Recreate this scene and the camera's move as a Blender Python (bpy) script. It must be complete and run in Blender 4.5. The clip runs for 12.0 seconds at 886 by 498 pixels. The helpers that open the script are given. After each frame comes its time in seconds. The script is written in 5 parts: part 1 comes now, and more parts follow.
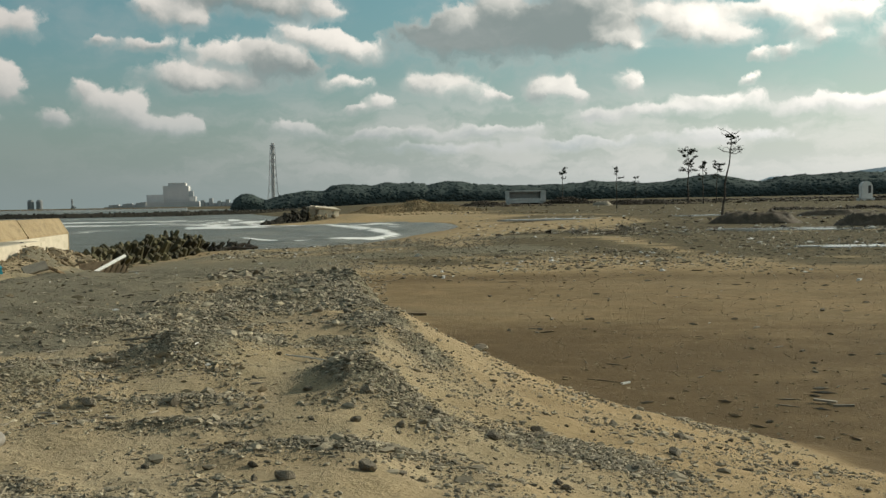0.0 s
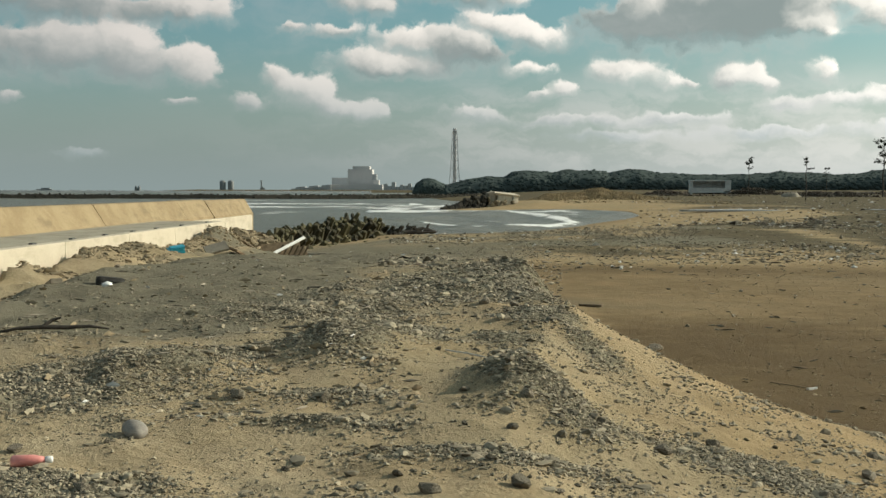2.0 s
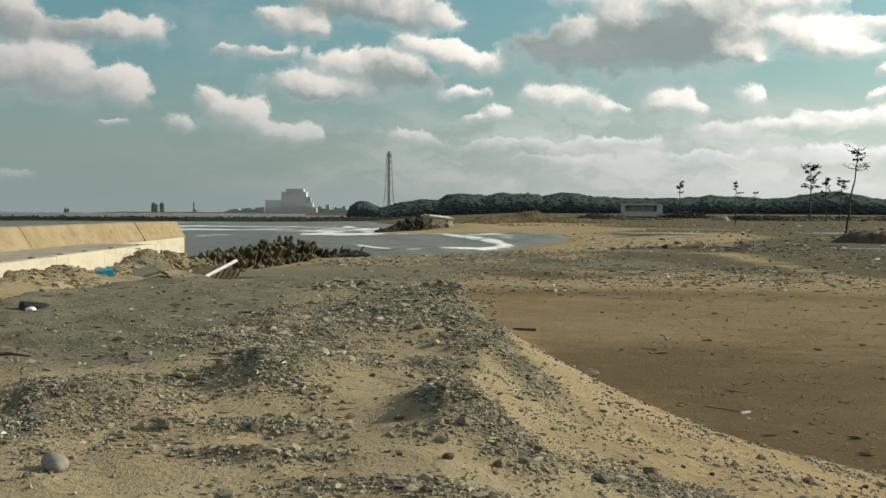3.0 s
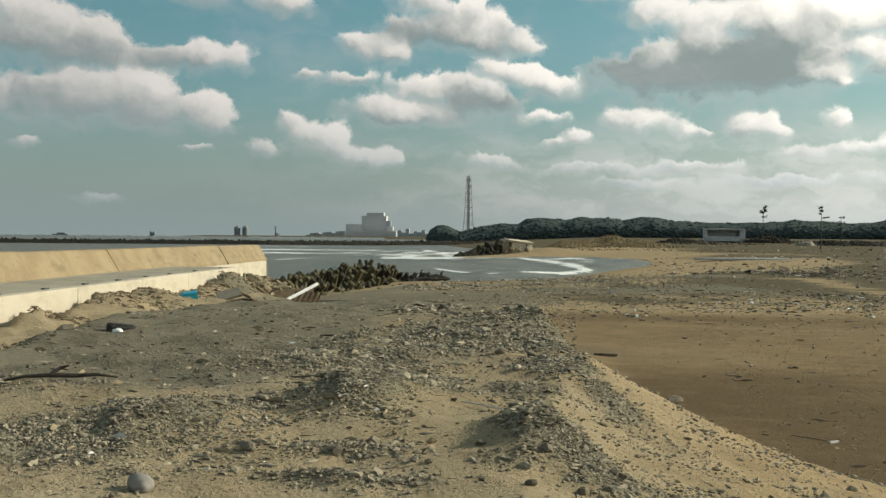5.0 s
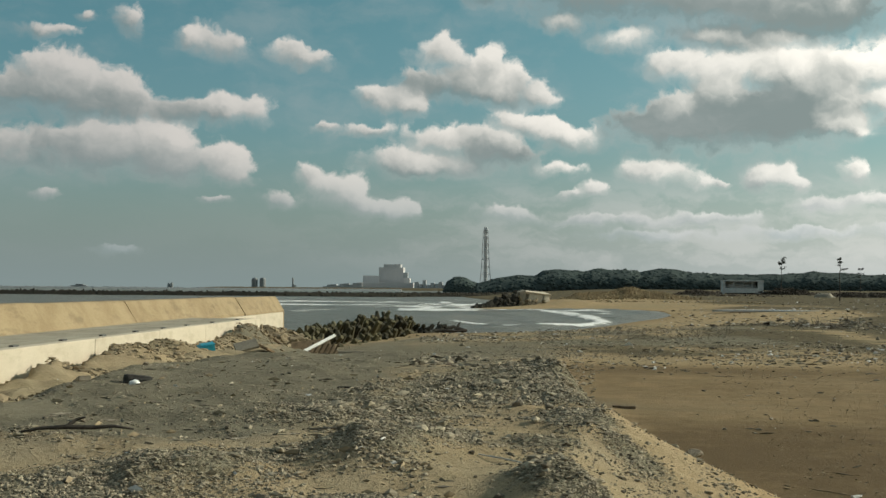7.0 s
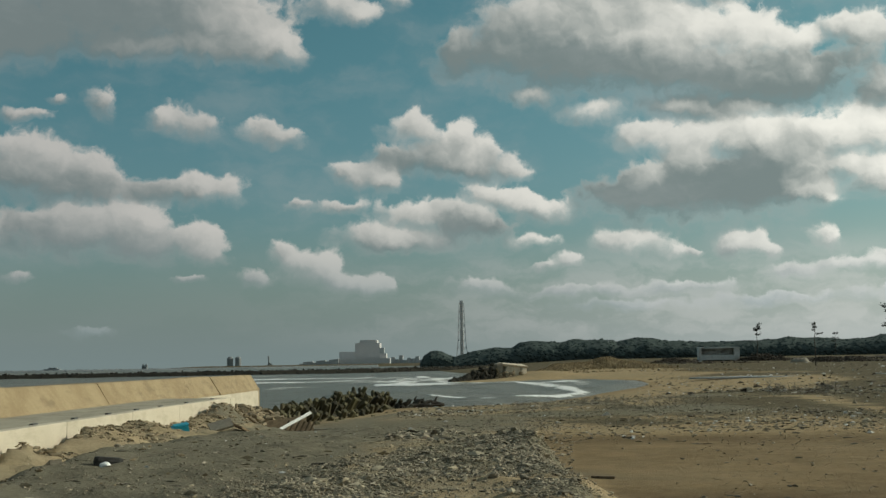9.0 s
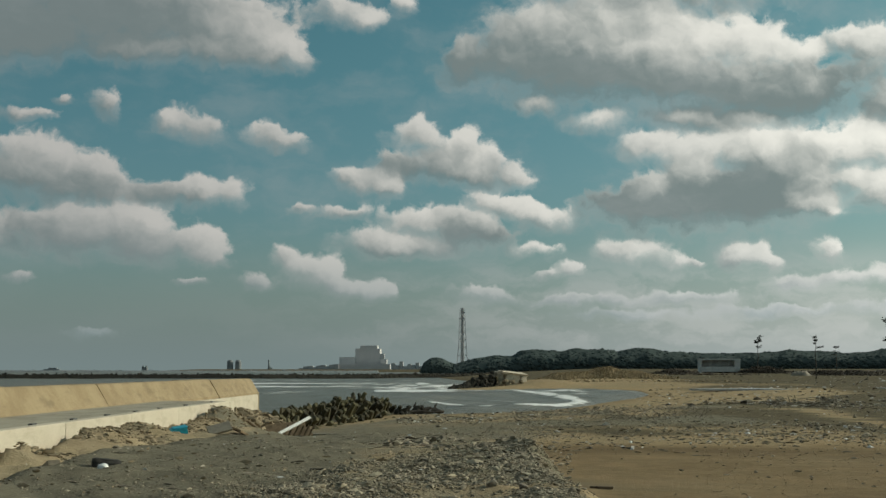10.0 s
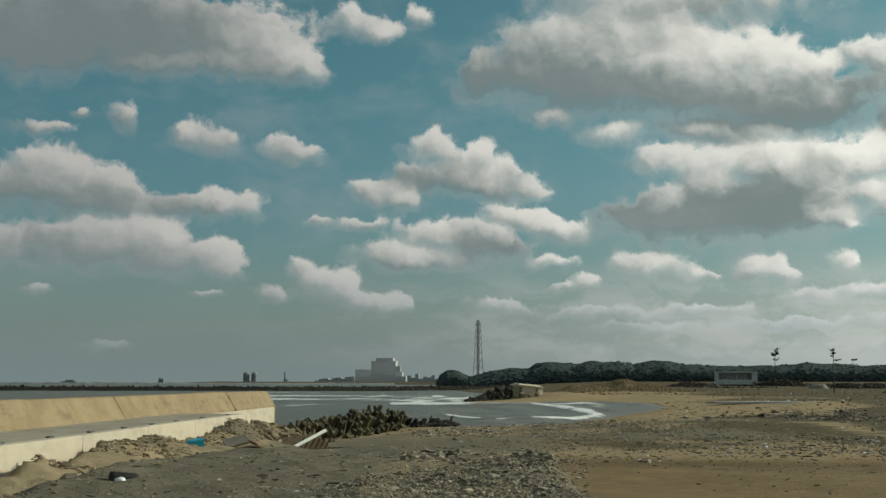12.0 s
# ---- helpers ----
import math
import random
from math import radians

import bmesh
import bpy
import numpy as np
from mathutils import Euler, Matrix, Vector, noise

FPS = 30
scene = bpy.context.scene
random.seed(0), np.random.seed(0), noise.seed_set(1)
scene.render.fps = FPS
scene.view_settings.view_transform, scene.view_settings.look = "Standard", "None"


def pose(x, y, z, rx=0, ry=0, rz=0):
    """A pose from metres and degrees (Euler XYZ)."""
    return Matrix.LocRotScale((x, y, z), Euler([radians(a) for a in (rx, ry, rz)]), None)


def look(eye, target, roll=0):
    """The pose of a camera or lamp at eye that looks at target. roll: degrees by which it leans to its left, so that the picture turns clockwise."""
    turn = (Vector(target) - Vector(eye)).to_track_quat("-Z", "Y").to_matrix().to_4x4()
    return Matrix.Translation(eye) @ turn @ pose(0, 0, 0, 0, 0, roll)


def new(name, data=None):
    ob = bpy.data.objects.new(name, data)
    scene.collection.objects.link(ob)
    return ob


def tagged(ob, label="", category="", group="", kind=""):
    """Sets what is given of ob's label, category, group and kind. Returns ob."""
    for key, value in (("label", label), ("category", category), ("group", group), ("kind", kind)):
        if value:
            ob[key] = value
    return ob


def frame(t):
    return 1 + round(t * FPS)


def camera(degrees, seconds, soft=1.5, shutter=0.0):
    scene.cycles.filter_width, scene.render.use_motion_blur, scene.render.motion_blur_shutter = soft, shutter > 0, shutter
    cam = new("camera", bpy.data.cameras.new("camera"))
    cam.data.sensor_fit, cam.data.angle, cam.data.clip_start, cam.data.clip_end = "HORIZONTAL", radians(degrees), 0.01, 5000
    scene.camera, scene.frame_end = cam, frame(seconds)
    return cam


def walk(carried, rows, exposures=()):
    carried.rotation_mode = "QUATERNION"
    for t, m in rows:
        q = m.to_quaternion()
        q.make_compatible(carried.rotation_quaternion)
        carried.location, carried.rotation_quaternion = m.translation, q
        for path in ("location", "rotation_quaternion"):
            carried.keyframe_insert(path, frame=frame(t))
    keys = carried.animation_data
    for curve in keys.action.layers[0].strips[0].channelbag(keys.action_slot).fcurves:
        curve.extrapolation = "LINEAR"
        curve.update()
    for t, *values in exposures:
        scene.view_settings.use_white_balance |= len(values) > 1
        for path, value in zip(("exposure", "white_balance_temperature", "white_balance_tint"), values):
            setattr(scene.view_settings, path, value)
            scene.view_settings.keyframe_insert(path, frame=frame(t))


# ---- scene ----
from functools import lru_cache

cam = camera(40.0, 12.0, soft=1.5)


def aimed(x, y, z, yaw, pitch, lean):
    """A camera pose: yaw to the left, pitch upwards, lean to the right, in degrees."""
    turn = Matrix.Rotation(radians(yaw), 4, "Z") @ Matrix.Rotation(radians(90 + pitch), 4, "X") @ Matrix.Rotation(radians(-lean), 4, "Z")
    return Matrix.Translation((x, y, z)) @ turn


walk(cam, [
    (0, aimed(-0.138, -0.891, 1.570, -7.92, -2.14, 0.97)),
    (0.5, aimed(-0.178, -0.809, 1.584, -4.76, -3.02, -0.38)),
    (1, aimed(-0.168, -0.609, 1.603, -2.64, -3.28, 0.21)),
    (1.5, aimed(-0.043, -0.355, 1.589, 0.61, -3.25, -0.75)),
    (2, aimed(0.023, -0.220, 1.592, 0.50, -2.72, -0.16)),
    (2.5, aimed(-0.002, -0.116, 1.598, -2.85, -1.83, -0.55)),
    (3, aimed(0.022, -0.036, 1.601, -2.59, -1.63, -0.33)),
    (3.2, aimed(0.020, -0.020, 1.600, -2.35, -1.64, -0.49)),
    (4.8, aimed(0.000, 0.000, 1.600, 0.76, -0.88, -0.23)),
    (5, aimed(-0.002, 0.003, 1.599, 1.15, -0.52, -0.48)),
    (5.5, aimed(-0.000, 0.000, 1.600, 1.00, -0.14, -0.17)),
    (6, aimed(0.004, 0.022, 1.602, 1.34, 0.61, 0.40)),
    (6.5, aimed(-0.007, 0.022, 1.595, 1.94, 1.43, 0.05)),
    (7, aimed(-0.008, 0.030, 1.597, 1.97, 1.90, -0.50)),
    (7.5, aimed(-0.004, 0.062, 1.596, 1.98, 2.88, 0.21)),
    (7.7, aimed(0.000, 0.080, 1.600, 2.02, 3.60, 0.61)),
    (9.3, aimed(0.050, 0.020, 1.570, 0.69, 5.62, 0.93)),
    (9.5, aimed(0.043, 0.050, 1.571, 0.71, 5.78, 0.90)),
    (10, aimed(0.041, 0.050, 1.577, 0.88, 5.70, -0.06)),
    (10.5, aimed(0.043, 0.050, 1.582, 1.11, 5.86, 0.10)),
    (11, aimed(0.035, 0.050, 1.599, 1.33, 5.91, -0.28)),
    (11.5, aimed(0.037, 0.050, 1.585, 1.47, 6.08, 0.28)),
    (12, aimed(0.031, 0.050, 1.596, 1.63, 6.28, -0.12)),
], exposures=[(0, -0.12, 6500, 10), (0.8, 0.04, 6500, 10), (5.0, 0.01, 6450, 10), (6.5, -0.12, 6420, 9), (7.7, -0.22, 6380, 8), (9.3, -0.48, 6280, 6), (12.0, -0.48, 6280, 6)])

# ---------------------------------------------------------------- light
SUN_AZ, SUN_EL = 72.0, 25.0      # degrees to the right of +y, and up
SEA = -2.1




class Graph:
    """Short hand for node trees."""

    def __init__(self, tree):
        self.tree = tree
        tree.nodes.clear()

    def node(self, kind, **sets):
        n = self.tree.nodes.new(kind)
        for key, value in sets.items():
            if key == "op":
                n.operation = value
        return n

    def put(self, socket, value):
        if isinstance(value, bpy.types.NodeSocket):
            self.tree.links.new(value, socket)
        else:
            socket.default_value = value

    def math(self, op, a, b=0.0, c=0.0, clamp=False):
        n = self.tree.nodes.new("ShaderNodeMath")
        n.operation, n.use_clamp = op, clamp
        for s, v in zip(n.inputs, (a, b, c)):
            self.put(s, v)
        return n.outputs[0]

    def vec(self, op, a, b=(0, 0, 0)):
        n = self.tree.nodes.new("ShaderNodeVectorMath")
        n.operation = op
        self.put(n.inputs[0], a)
        self.put(n.inputs[1], b)
        return n.outputs[1] if op in ("LENGTH", "DOT_PRODUCT", "DISTANCE") else n.outputs[0]

    def noise(self, vector, scale, detail=4.0, rough=0.55, distortion=0.0):
        n = self.tree.nodes.new("ShaderNodeTexNoise")
        self.put(n.inputs["Vector"], vector)
        n.inputs["Scale"].default_value = scale
        n.inputs["Detail"].default_value = detail
        n.inputs["Roughness"].default_value = rough
        n.inputs["Distortion"].default_value = distortion
        return n

    def voronoi(self, vector, scale, feature="F1"):
        n = self.tree.nodes.new("ShaderNodeTexVoronoi")
        n.feature = feature
        self.put(n.inputs["Vector"], vector)
        n.inputs["Scale"].default_value = scale
        return n

    def step(self, value, lo, hi, to_lo=0.0, to_hi=1.0):
        n = self.tree.nodes.new("ShaderNodeMapRange")
        n.interpolation_type = "SMOOTHSTEP"
        for s, v in zip(n.inputs, (value, lo, hi, to_lo, to_hi)):
            self.put(s, v)
        return n.outputs[0]

    def mix(self, factor, a, b, blend="MIX"):
        n = self.tree.nodes.new("ShaderNodeMix")
        n.data_type, n.blend_type = "RGBA", blend
        self.put(n.inputs[0], factor)
        self.put(n.inputs[6], (*a, 1) if isinstance(a, tuple) else a)
        self.put(n.inputs[7], (*b, 1) if isinstance(b, tuple) else b)
        return n.outputs[2]

    def mixf(self, factor, a, b):
        n = self.tree.nodes.new("ShaderNodeMix")
        self.put(n.inputs[0], factor)
        self.put(n.inputs[2], a)
        self.put(n.inputs[3], b)
        return n.outputs[0]


world = bpy.data.worlds.new("sky")
scene.world = world
world.use_nodes = True
W = Graph(world.node_tree)
coord = W.node("ShaderNodeTexCoord").outputs["Generated"]
split = W.node("ShaderNodeSeparateXYZ")
W.put(split.inputs[0], coord)
azimuth = W.math("MULTIPLY", W.math("ARCTAN2", split.outputs[0], split.outputs[1]), 57.2958)
elevation = W.math("MULTIPLY", W.math("ARCSINE", split.outputs[2]), 57.2958)
flat = W.node("ShaderNodeCombineXYZ")
W.put(flat.inputs[0], azimuth)
W.put(flat.inputs[1], elevation)
place = flat.outputs[0]
# the billows bend the outlines of the clouds
bend = W.vec("SUBTRACT", W.noise(place, 0.55, 6, 0.58).outputs["Color"], (0.5, 0.5, 0.5))
bent = W.vec("ADD", place, W.vec("MULTIPLY", bend, (2.0, 1.35, 0)))
mass, gloomy, raised = 0.0, 0.0, 0.0


def cloud(az, el, wide, tall, gloom):
    """One billow of a cumulus: its middle and half axes in degrees, and how grey it is."""
    global mass, gloomy, raised
    n = W.node("ShaderNodeVectorMath", op="MULTIPLY_ADD")
    W.put(n.inputs[0], bent)
    n.inputs[1].default_value = (1 / wide, 1 / tall, 0)
    n.inputs[2].default_value = (-az / wide, -el / tall, 0)
    off = n.outputs[0]
    weight = W.math("POWER", 0.27, W.vec("DOT_PRODUCT", off, off))
    mass = W.math("ADD", mass, weight)
    gloomy = W.math("MULTIPLY_ADD", weight, gloom, gloomy)
    raised = W.math("MULTIPLY_ADD", weight, W.vec("DOT_PRODUCT", off, (0.35, 0.9, 0)), raised)


# the great bank, high over the sea
cloud(-18.0, 16.26, 4.79, 1.86, 1.05)
cloud(-13.5, 16.01, 4.79, 1.65, 0.80)
cloud(-10.1, 15.62, 2.39, 1.38, 0.15)
cloud(-8.7, 14.75, 1.33, 0.85, 0.05)
cloud(-15.5, 14.53, 2.13, 0.53, 0.10)
cloud(-11.4, 14.69, 2.66, 0.59, 0.15)
cloud(-20.5, 14.62, 3.19, 1.06, 1.00)
cloud(-5.8, 16.83, 1.60, 0.74, 0.15)
cloud(-4.4, 16.20, 0.80, 0.48, 0.20)
cloud(-2.8, 16.96, 0.66, 0.53, 0.10)
cloud(-24.7, 15.24, 4.26, 2.13, 0.95)
# the great bank, high over the land
cloud(2.6, 14.28, 3.46, 1.28, 0.85)
cloud(6.6, 13.86, 4.26, 1.54, 0.90)
cloud(11.9, 12.79, 4.79, 1.38, 0.90)
cloud(15.7, 12.51, 3.46, 1.12, 0.85)
cloud(3.5, 15.67, 2.93, 1.12, 0.50)
cloud(7.5, 16.12, 4.26, 1.46, 0.25)
cloud(10.7, 14.91, 2.93, 1.06, 0.00)
cloud(14.0, 14.91, 1.86, 1.01, 0.00)
cloud(15.5, 14.16, 1.20, 0.66, 0.10)
cloud(-0.1, 14.35, 1.06, 0.93, 0.70)
cloud(3.6, 12.42, 1.20, 0.45, 0.05)
cloud(6.3, 11.58, 1.33, 0.51, 0.05)
cloud(10.5, 11.71, 1.60, 0.37, 0.05)
cloud(12.8, 11.31, 2.39, 0.45, 0.25)
cloud(18.9, 14.20, 1.60, 1.54, 0.45)
cloud(18.0, 14.79, 0.93, 0.51, 0.20)
cloud(19.5, 11.67, 1.33, 0.80, 0.60)
cloud(10.2, 17.72, 6.91, 1.33, 0.50)
# small high puffs
cloud(-13.9, 11.54, 0.80, 0.59, 0.15)
cloud(-12.5, 11.24, 1.33, 0.80, 0.25)
cloud(-16.4, 12.10, 0.80, 0.72, 0.30)
cloud(-18.6, 12.08, 0.53, 0.27, 0.40)
cloud(-20.2, 11.35, 1.33, 0.29, 0.30)
cloud(-9.3, 10.99, 0.93, 0.56, 0.15)
cloud(-8.1, 10.68, 0.93, 0.51, 0.20)
# two long clouds over the sea
cloud(-19.9, 9.82, 1.86, 0.82, 0.10)
cloud(-18.2, 9.50, 1.86, 0.77, 0.15)
cloud(-16.7, 8.78, 1.60, 0.74, 0.20)
cloud(-19.4, 8.46, 3.46, 0.82, 0.80)
cloud(-16.7, 8.02, 2.13, 0.51, 0.60)
cloud(-13.7, 8.20, 1.33, 0.61, 0.50)
cloud(-12.3, 8.22, 1.20, 0.64, 0.20)
cloud(-10.8, 8.23, 0.85, 0.74, 0.05)
cloud(-19.4, 6.19, 2.93, 1.06, 0.60)
cloud(-17.4, 6.73, 2.13, 0.85, 0.20)
cloud(-14.9, 6.89, 1.20, 0.80, 0.05)
cloud(-15.2, 5.73, 2.93, 0.85, 0.60)
cloud(-12.4, 5.87, 1.60, 0.93, 0.10)
cloud(-11.6, 5.22, 0.80, 0.48, 0.10)
cloud(-22.9, 8.58, 2.39, 1.06, 0.40)
cloud(-23.6, 5.86, 2.93, 0.93, 0.40)
# the cloud over the chimney and those under it
cloud(-2.3, 11.11, 1.33, 0.82, 0.05)
cloud(-0.4, 10.55, 1.60, 0.85, 0.10)
cloud(1.2, 9.72, 1.46, 0.80, 0.10)
cloud(2.5, 8.90, 0.93, 0.48, 0.10)
cloud(-1.8, 9.65, 2.13, 0.66, 0.75)
cloud(-3.4, 9.67, 0.80, 0.59, 0.70)
cloud(0.3, 9.13, 1.99, 0.53, 0.60)
cloud(-5.4, 8.89, 0.74, 0.40, 0.10)
cloud(-4.4, 8.75, 1.20, 0.69, 0.30)
cloud(-3.4, 8.74, 0.59, 0.53, 0.20)
cloud(-5.8, 7.52, 1.46, 0.37, 0.20)
cloud(-7.7, 7.63, 0.66, 0.24, 0.30)
cloud(-2.4, 7.14, 1.60, 0.66, 0.15)
cloud(-0.5, 6.97, 2.13, 0.74, 0.40)
cloud(-4.3, 6.10, 1.86, 0.66, 0.25)
cloud(-2.4, 5.81, 2.39, 0.53, 0.35)
cloud(0.8, 6.28, 2.13, 0.66, 0.90)
cloud(2.5, 7.71, 1.60, 0.53, 0.10)
cloud(4.0, 7.26, 1.33, 0.59, 0.10)
cloud(1.1, 8.00, 1.33, 0.48, 0.20)
cloud(3.5, 5.69, 1.01, 0.37, 0.05)
# the small low cloud over the works
cloud(-8.2, 5.47, 0.66, 0.59, 0.20)
cloud(-7.5, 4.81, 1.20, 0.77, 0.05)
cloud(-6.4, 4.53, 0.85, 0.59, 0.05)
cloud(-9.8, 4.17, 0.80, 0.48, 0.25)
cloud(-4.5, 3.85, 1.33, 0.53, 0.05)
cloud(-3.8, 3.70, 0.80, 0.43, 0.10)
cloud(-5.6, 3.99, 1.06, 0.37, 0.20)
# the dark cloud over the wood
cloud(8.3, 7.52, 2.93, 1.12, 0.95)
cloud(11.2, 7.66, 3.46, 1.46, 1.15)
cloud(14.2, 8.02, 2.93, 1.54, 1.20)
cloud(8.8, 8.41, 1.20, 0.59, 0.30)
cloud(9.9, 10.19, 1.86, 0.77, 0.10)
cloud(12.0, 10.21, 1.60, 0.77, 0.10)
cloud(10.9, 8.97, 1.06, 0.80, 0.40)
cloud(13.8, 10.10, 1.60, 0.80, 0.15)
cloud(16.0, 8.30, 1.06, 1.01, 0.00)
cloud(16.2, 7.40, 1.33, 0.51, 0.05)
cloud(17.1, 7.04, 0.59, 0.27, 0.10)
cloud(15.0, 9.25, 1.60, 0.80, 0.60)
cloud(16.8, 10.27, 2.93, 0.93, 0.10)
cloud(19.0, 9.73, 2.39, 1.20, 0.10)
cloud(8.4, 10.53, 1.06, 0.53, 0.15)
cloud(18.9, 7.98, 1.33, 0.72, 0.10)
cloud(17.9, 8.55, 0.80, 0.40, 0.10)
# low puffs and banks over the land
cloud(7.2, 5.53, 1.06, 0.51, 0.20)
cloud(8.7, 5.40, 1.20, 0.61, 0.20)
cloud(10.0, 4.96, 0.66, 0.37, 0.25)
cloud(10.9, 5.01, 0.48, 0.24, 0.20)
cloud(13.3, 5.30, 1.01, 0.59, 0.10)
cloud(12.6, 5.13, 0.59, 0.43, 0.20)
cloud(14.1, 4.94, 0.53, 0.35, 0.10)
cloud(16.8, 5.50, 0.59, 0.45, 0.20)
cloud(5.0, 4.72, 0.93, 0.45, 0.15)
cloud(3.7, 4.49, 0.80, 0.27, 0.30)
cloud(1.0, 3.62, 1.60, 0.48, 0.30)
cloud(15.0, 3.82, 1.46, 0.37, 0.50)
cloud(17.7, 4.14, 2.93, 0.37, 0.10)
cloud(-16.9, 1.63, 1.20, 0.27, 0.30)
cloud(-12.7, 4.05, 0.80, 0.21, 0.30)
cloud(-20.4, 4.17, 0.80, 0.27, 0.20)
# long low bands over the land
cloud(5.5, 3.25, 3.2, 0.32, 0.45)
cloud(10.5, 3.45, 3.0, 0.36, 0.30)
cloud(20.6, 4.55, 2.9, 0.42, 0.05)
cloud(8.0, 2.55, 3.4, 0.30, 0.55)
cloud(14.0, 2.75, 3.6, 0.32, 0.55)
cloud(21.0, 2.9, 3.6, 0.40, 0.20)
# bright clouds towards the sun
cloud(20.2, 7.84, 2.13, 0.74, 0.10)
cloud(21.4, 7.40, 1.06, 0.37, 0.10)
cloud(24.6, 7.84, 1.06, 0.66, 0.10)
cloud(25.4, 7.18, 0.93, 0.43, 0.10)
cloud(23.6, 6.65, 0.85, 0.40, 0.05)
cloud(22.5, 6.46, 0.37, 0.37, 0.10)
cloud(22.1, 5.39, 0.48, 0.21, 0.20)
cloud(25.1, 4.08, 2.93, 0.35, 0.05)
cloud(27.2, 4.23, 1.60, 0.37, 0.00)
cloud(26.3, 8.34, 2.66, 0.80, 0.05)
cloud(22.7, 8.57, 2.13, 0.53, 0.05)
cloud(29.6, 6.90, 2.39, 1.06, 0.10)
cloud(30.0, 4.21, 2.39, 1.06, 0.10)
total = W.math("MAXIMUM", mass, 0.01)
dark = W.math("DIVIDE", gloomy, total)
rise = W.math("DIVIDE", raised, total)
depth = W.math("SUBTRACT", W.math("MINIMUM", mass, 1.6), 0.36)

# the rest of the sky, above and behind, is broken cloud of the same kind
outside = W.math("MAXIMUM", W.step(elevation, 20, 27), W.step(W.math("ABSOLUTE", W.math("SUBTRACT", azimuth, 2.0)), 30, 38))
broken = W.noise(W.vec("MULTIPLY", coord, (1, 1, 2.2)), 2.6, 7, 0.6)
field_far = W.math("MULTIPLY", W.math("SUBTRACT", broken.outputs["Fac"], 0.52), 6.0)
depth = W.mixf(outside, depth, field_far)
rise = W.mixf(outside, rise, 0.2)
dark = W.mixf(outside, dark, 0.45)

# billows: rounded puffs on the outlines, each one lit from the sun's side (up and to the right)
folded = W.vec("ADD", place, W.vec("MULTIPLY", bend, (1.4, 1.0, 0)))


def billow(scale, smoothness):
    """Round puffs: how far inside one a place lies, and how far on its sunny side."""
    v = W.voronoi(folded, scale, "SMOOTH_F1")
    v.inputs["Smoothness"].default_value = smoothness
    side = W.vec("MULTIPLY", W.vec("SUBTRACT", folded, v.outputs["Position"]), (scale * 0.45, scale * 0.9, 0))
    return W.math("SUBTRACT", 0.42, v.outputs["Distance"]), W.vec("DOT_PRODUCT", side, (1, 1, 0))


puff, puff_lit = billow(0.85, 0.35)
knob, knob_lit = billow(2.3, 0.3)
wisp = W.math("SUBTRACT", W.noise(bent, 0.70, 8, 0.60).outputs["Fac"], 0.48)
swell_a = W.noise(bent, 0.42, 4, 0.48).outputs["Fac"]
swell_b = W.noise(W.vec("ADD", bent, (0.40, 0.55, 0)), 0.42, 4, 0.48).outputs["Fac"]
relief = W.math("SUBTRACT", swell_a, swell_b)
body = W.math("ADD", depth, W.math("MULTIPLY_ADD", puff, 0.22, W.math("MULTIPLY", wisp, 2.0)))
body = W.math("ADD", body, W.math("MULTIPLY", knob, 0.16))
# crisp sunny tops, soft ragged bases
soft_edge = W.step(rise, 0.45, -0.50, 0.34, 1.20)
cover = W.math("MULTIPLY", W.step(body, W.math("MULTIPLY_ADD", soft_edge, -0.50, 0.04), soft_edge), W.math("MAXIMUM", outside, W.step(mass, 0.06, 0.24)))
lit = W.math("MULTIPLY_ADD", rise, 0.62, W.math("MULTIPLY", relief, 1.15))
lit = W.math("ADD", lit, W.math("MULTIPLY_ADD", puff_lit, 0.10, W.math("MULTIPLY", knob_lit, 0.05)))
lit = W.math("ADD", lit, W.math("MULTIPLY_ADD", dark, -1.12, 0.36))
lit = W.step(lit, -0.62, 0.66)
# thin cloud lets the light through
thick = W.step(body, 0.0, 0.55, 0.72, 1.0)
shadow = W.math("MULTIPLY", W.math("SUBTRACT", 1.0, lit), thick, clamp=True)

air = W.node("ShaderNodeTexSky")
air.sky_type, air.sun_disc = "NISHITA", False
air.sun_elevation, air.sun_rotation = radians(SUN_EL), radians(SUN_AZ)
air.air_density, air.dust_density, air.ozone_density = 1.0, 2.2, 1.0
up_high = W.step(elevation, 0.5, 17.0)
clear = W.mix(1.0, W.mix(1.0, air.outputs[0], (0.108, 0.108, 0.108), "MULTIPLY"), W.mix(up_high, (0.66, 0.85, 0.87), (0.52, 0.885, 0.755)), "MULTIPLY")
sunward = W.step(azimuth, -22.0, 34.0)
low = W.step(elevation, 7.5, -1.0)
haze = W.mix(W.step(azimuth, -10.0, 36.0), (0.300, 0.370, 0.368), (0.88, 0.91, 0.895))
clear = W.mix(W.math("MULTIPLY", low, 0.85), clear, haze)
bright = W.mix(sunward, (0.68, 0.645, 0.600), (1.42, 1.35, 1.20))
white = W.mix(shadow, bright, W.mix(sunward, (0.240, 0.285, 0.282), (0.285, 0.345, 0.330)))
veil = W.mix(W.math("MULTIPLY", W.step(elevation, 6.5, 2.0), 0.80), white, haze)
sky = W.mix(cover, clear, veil)
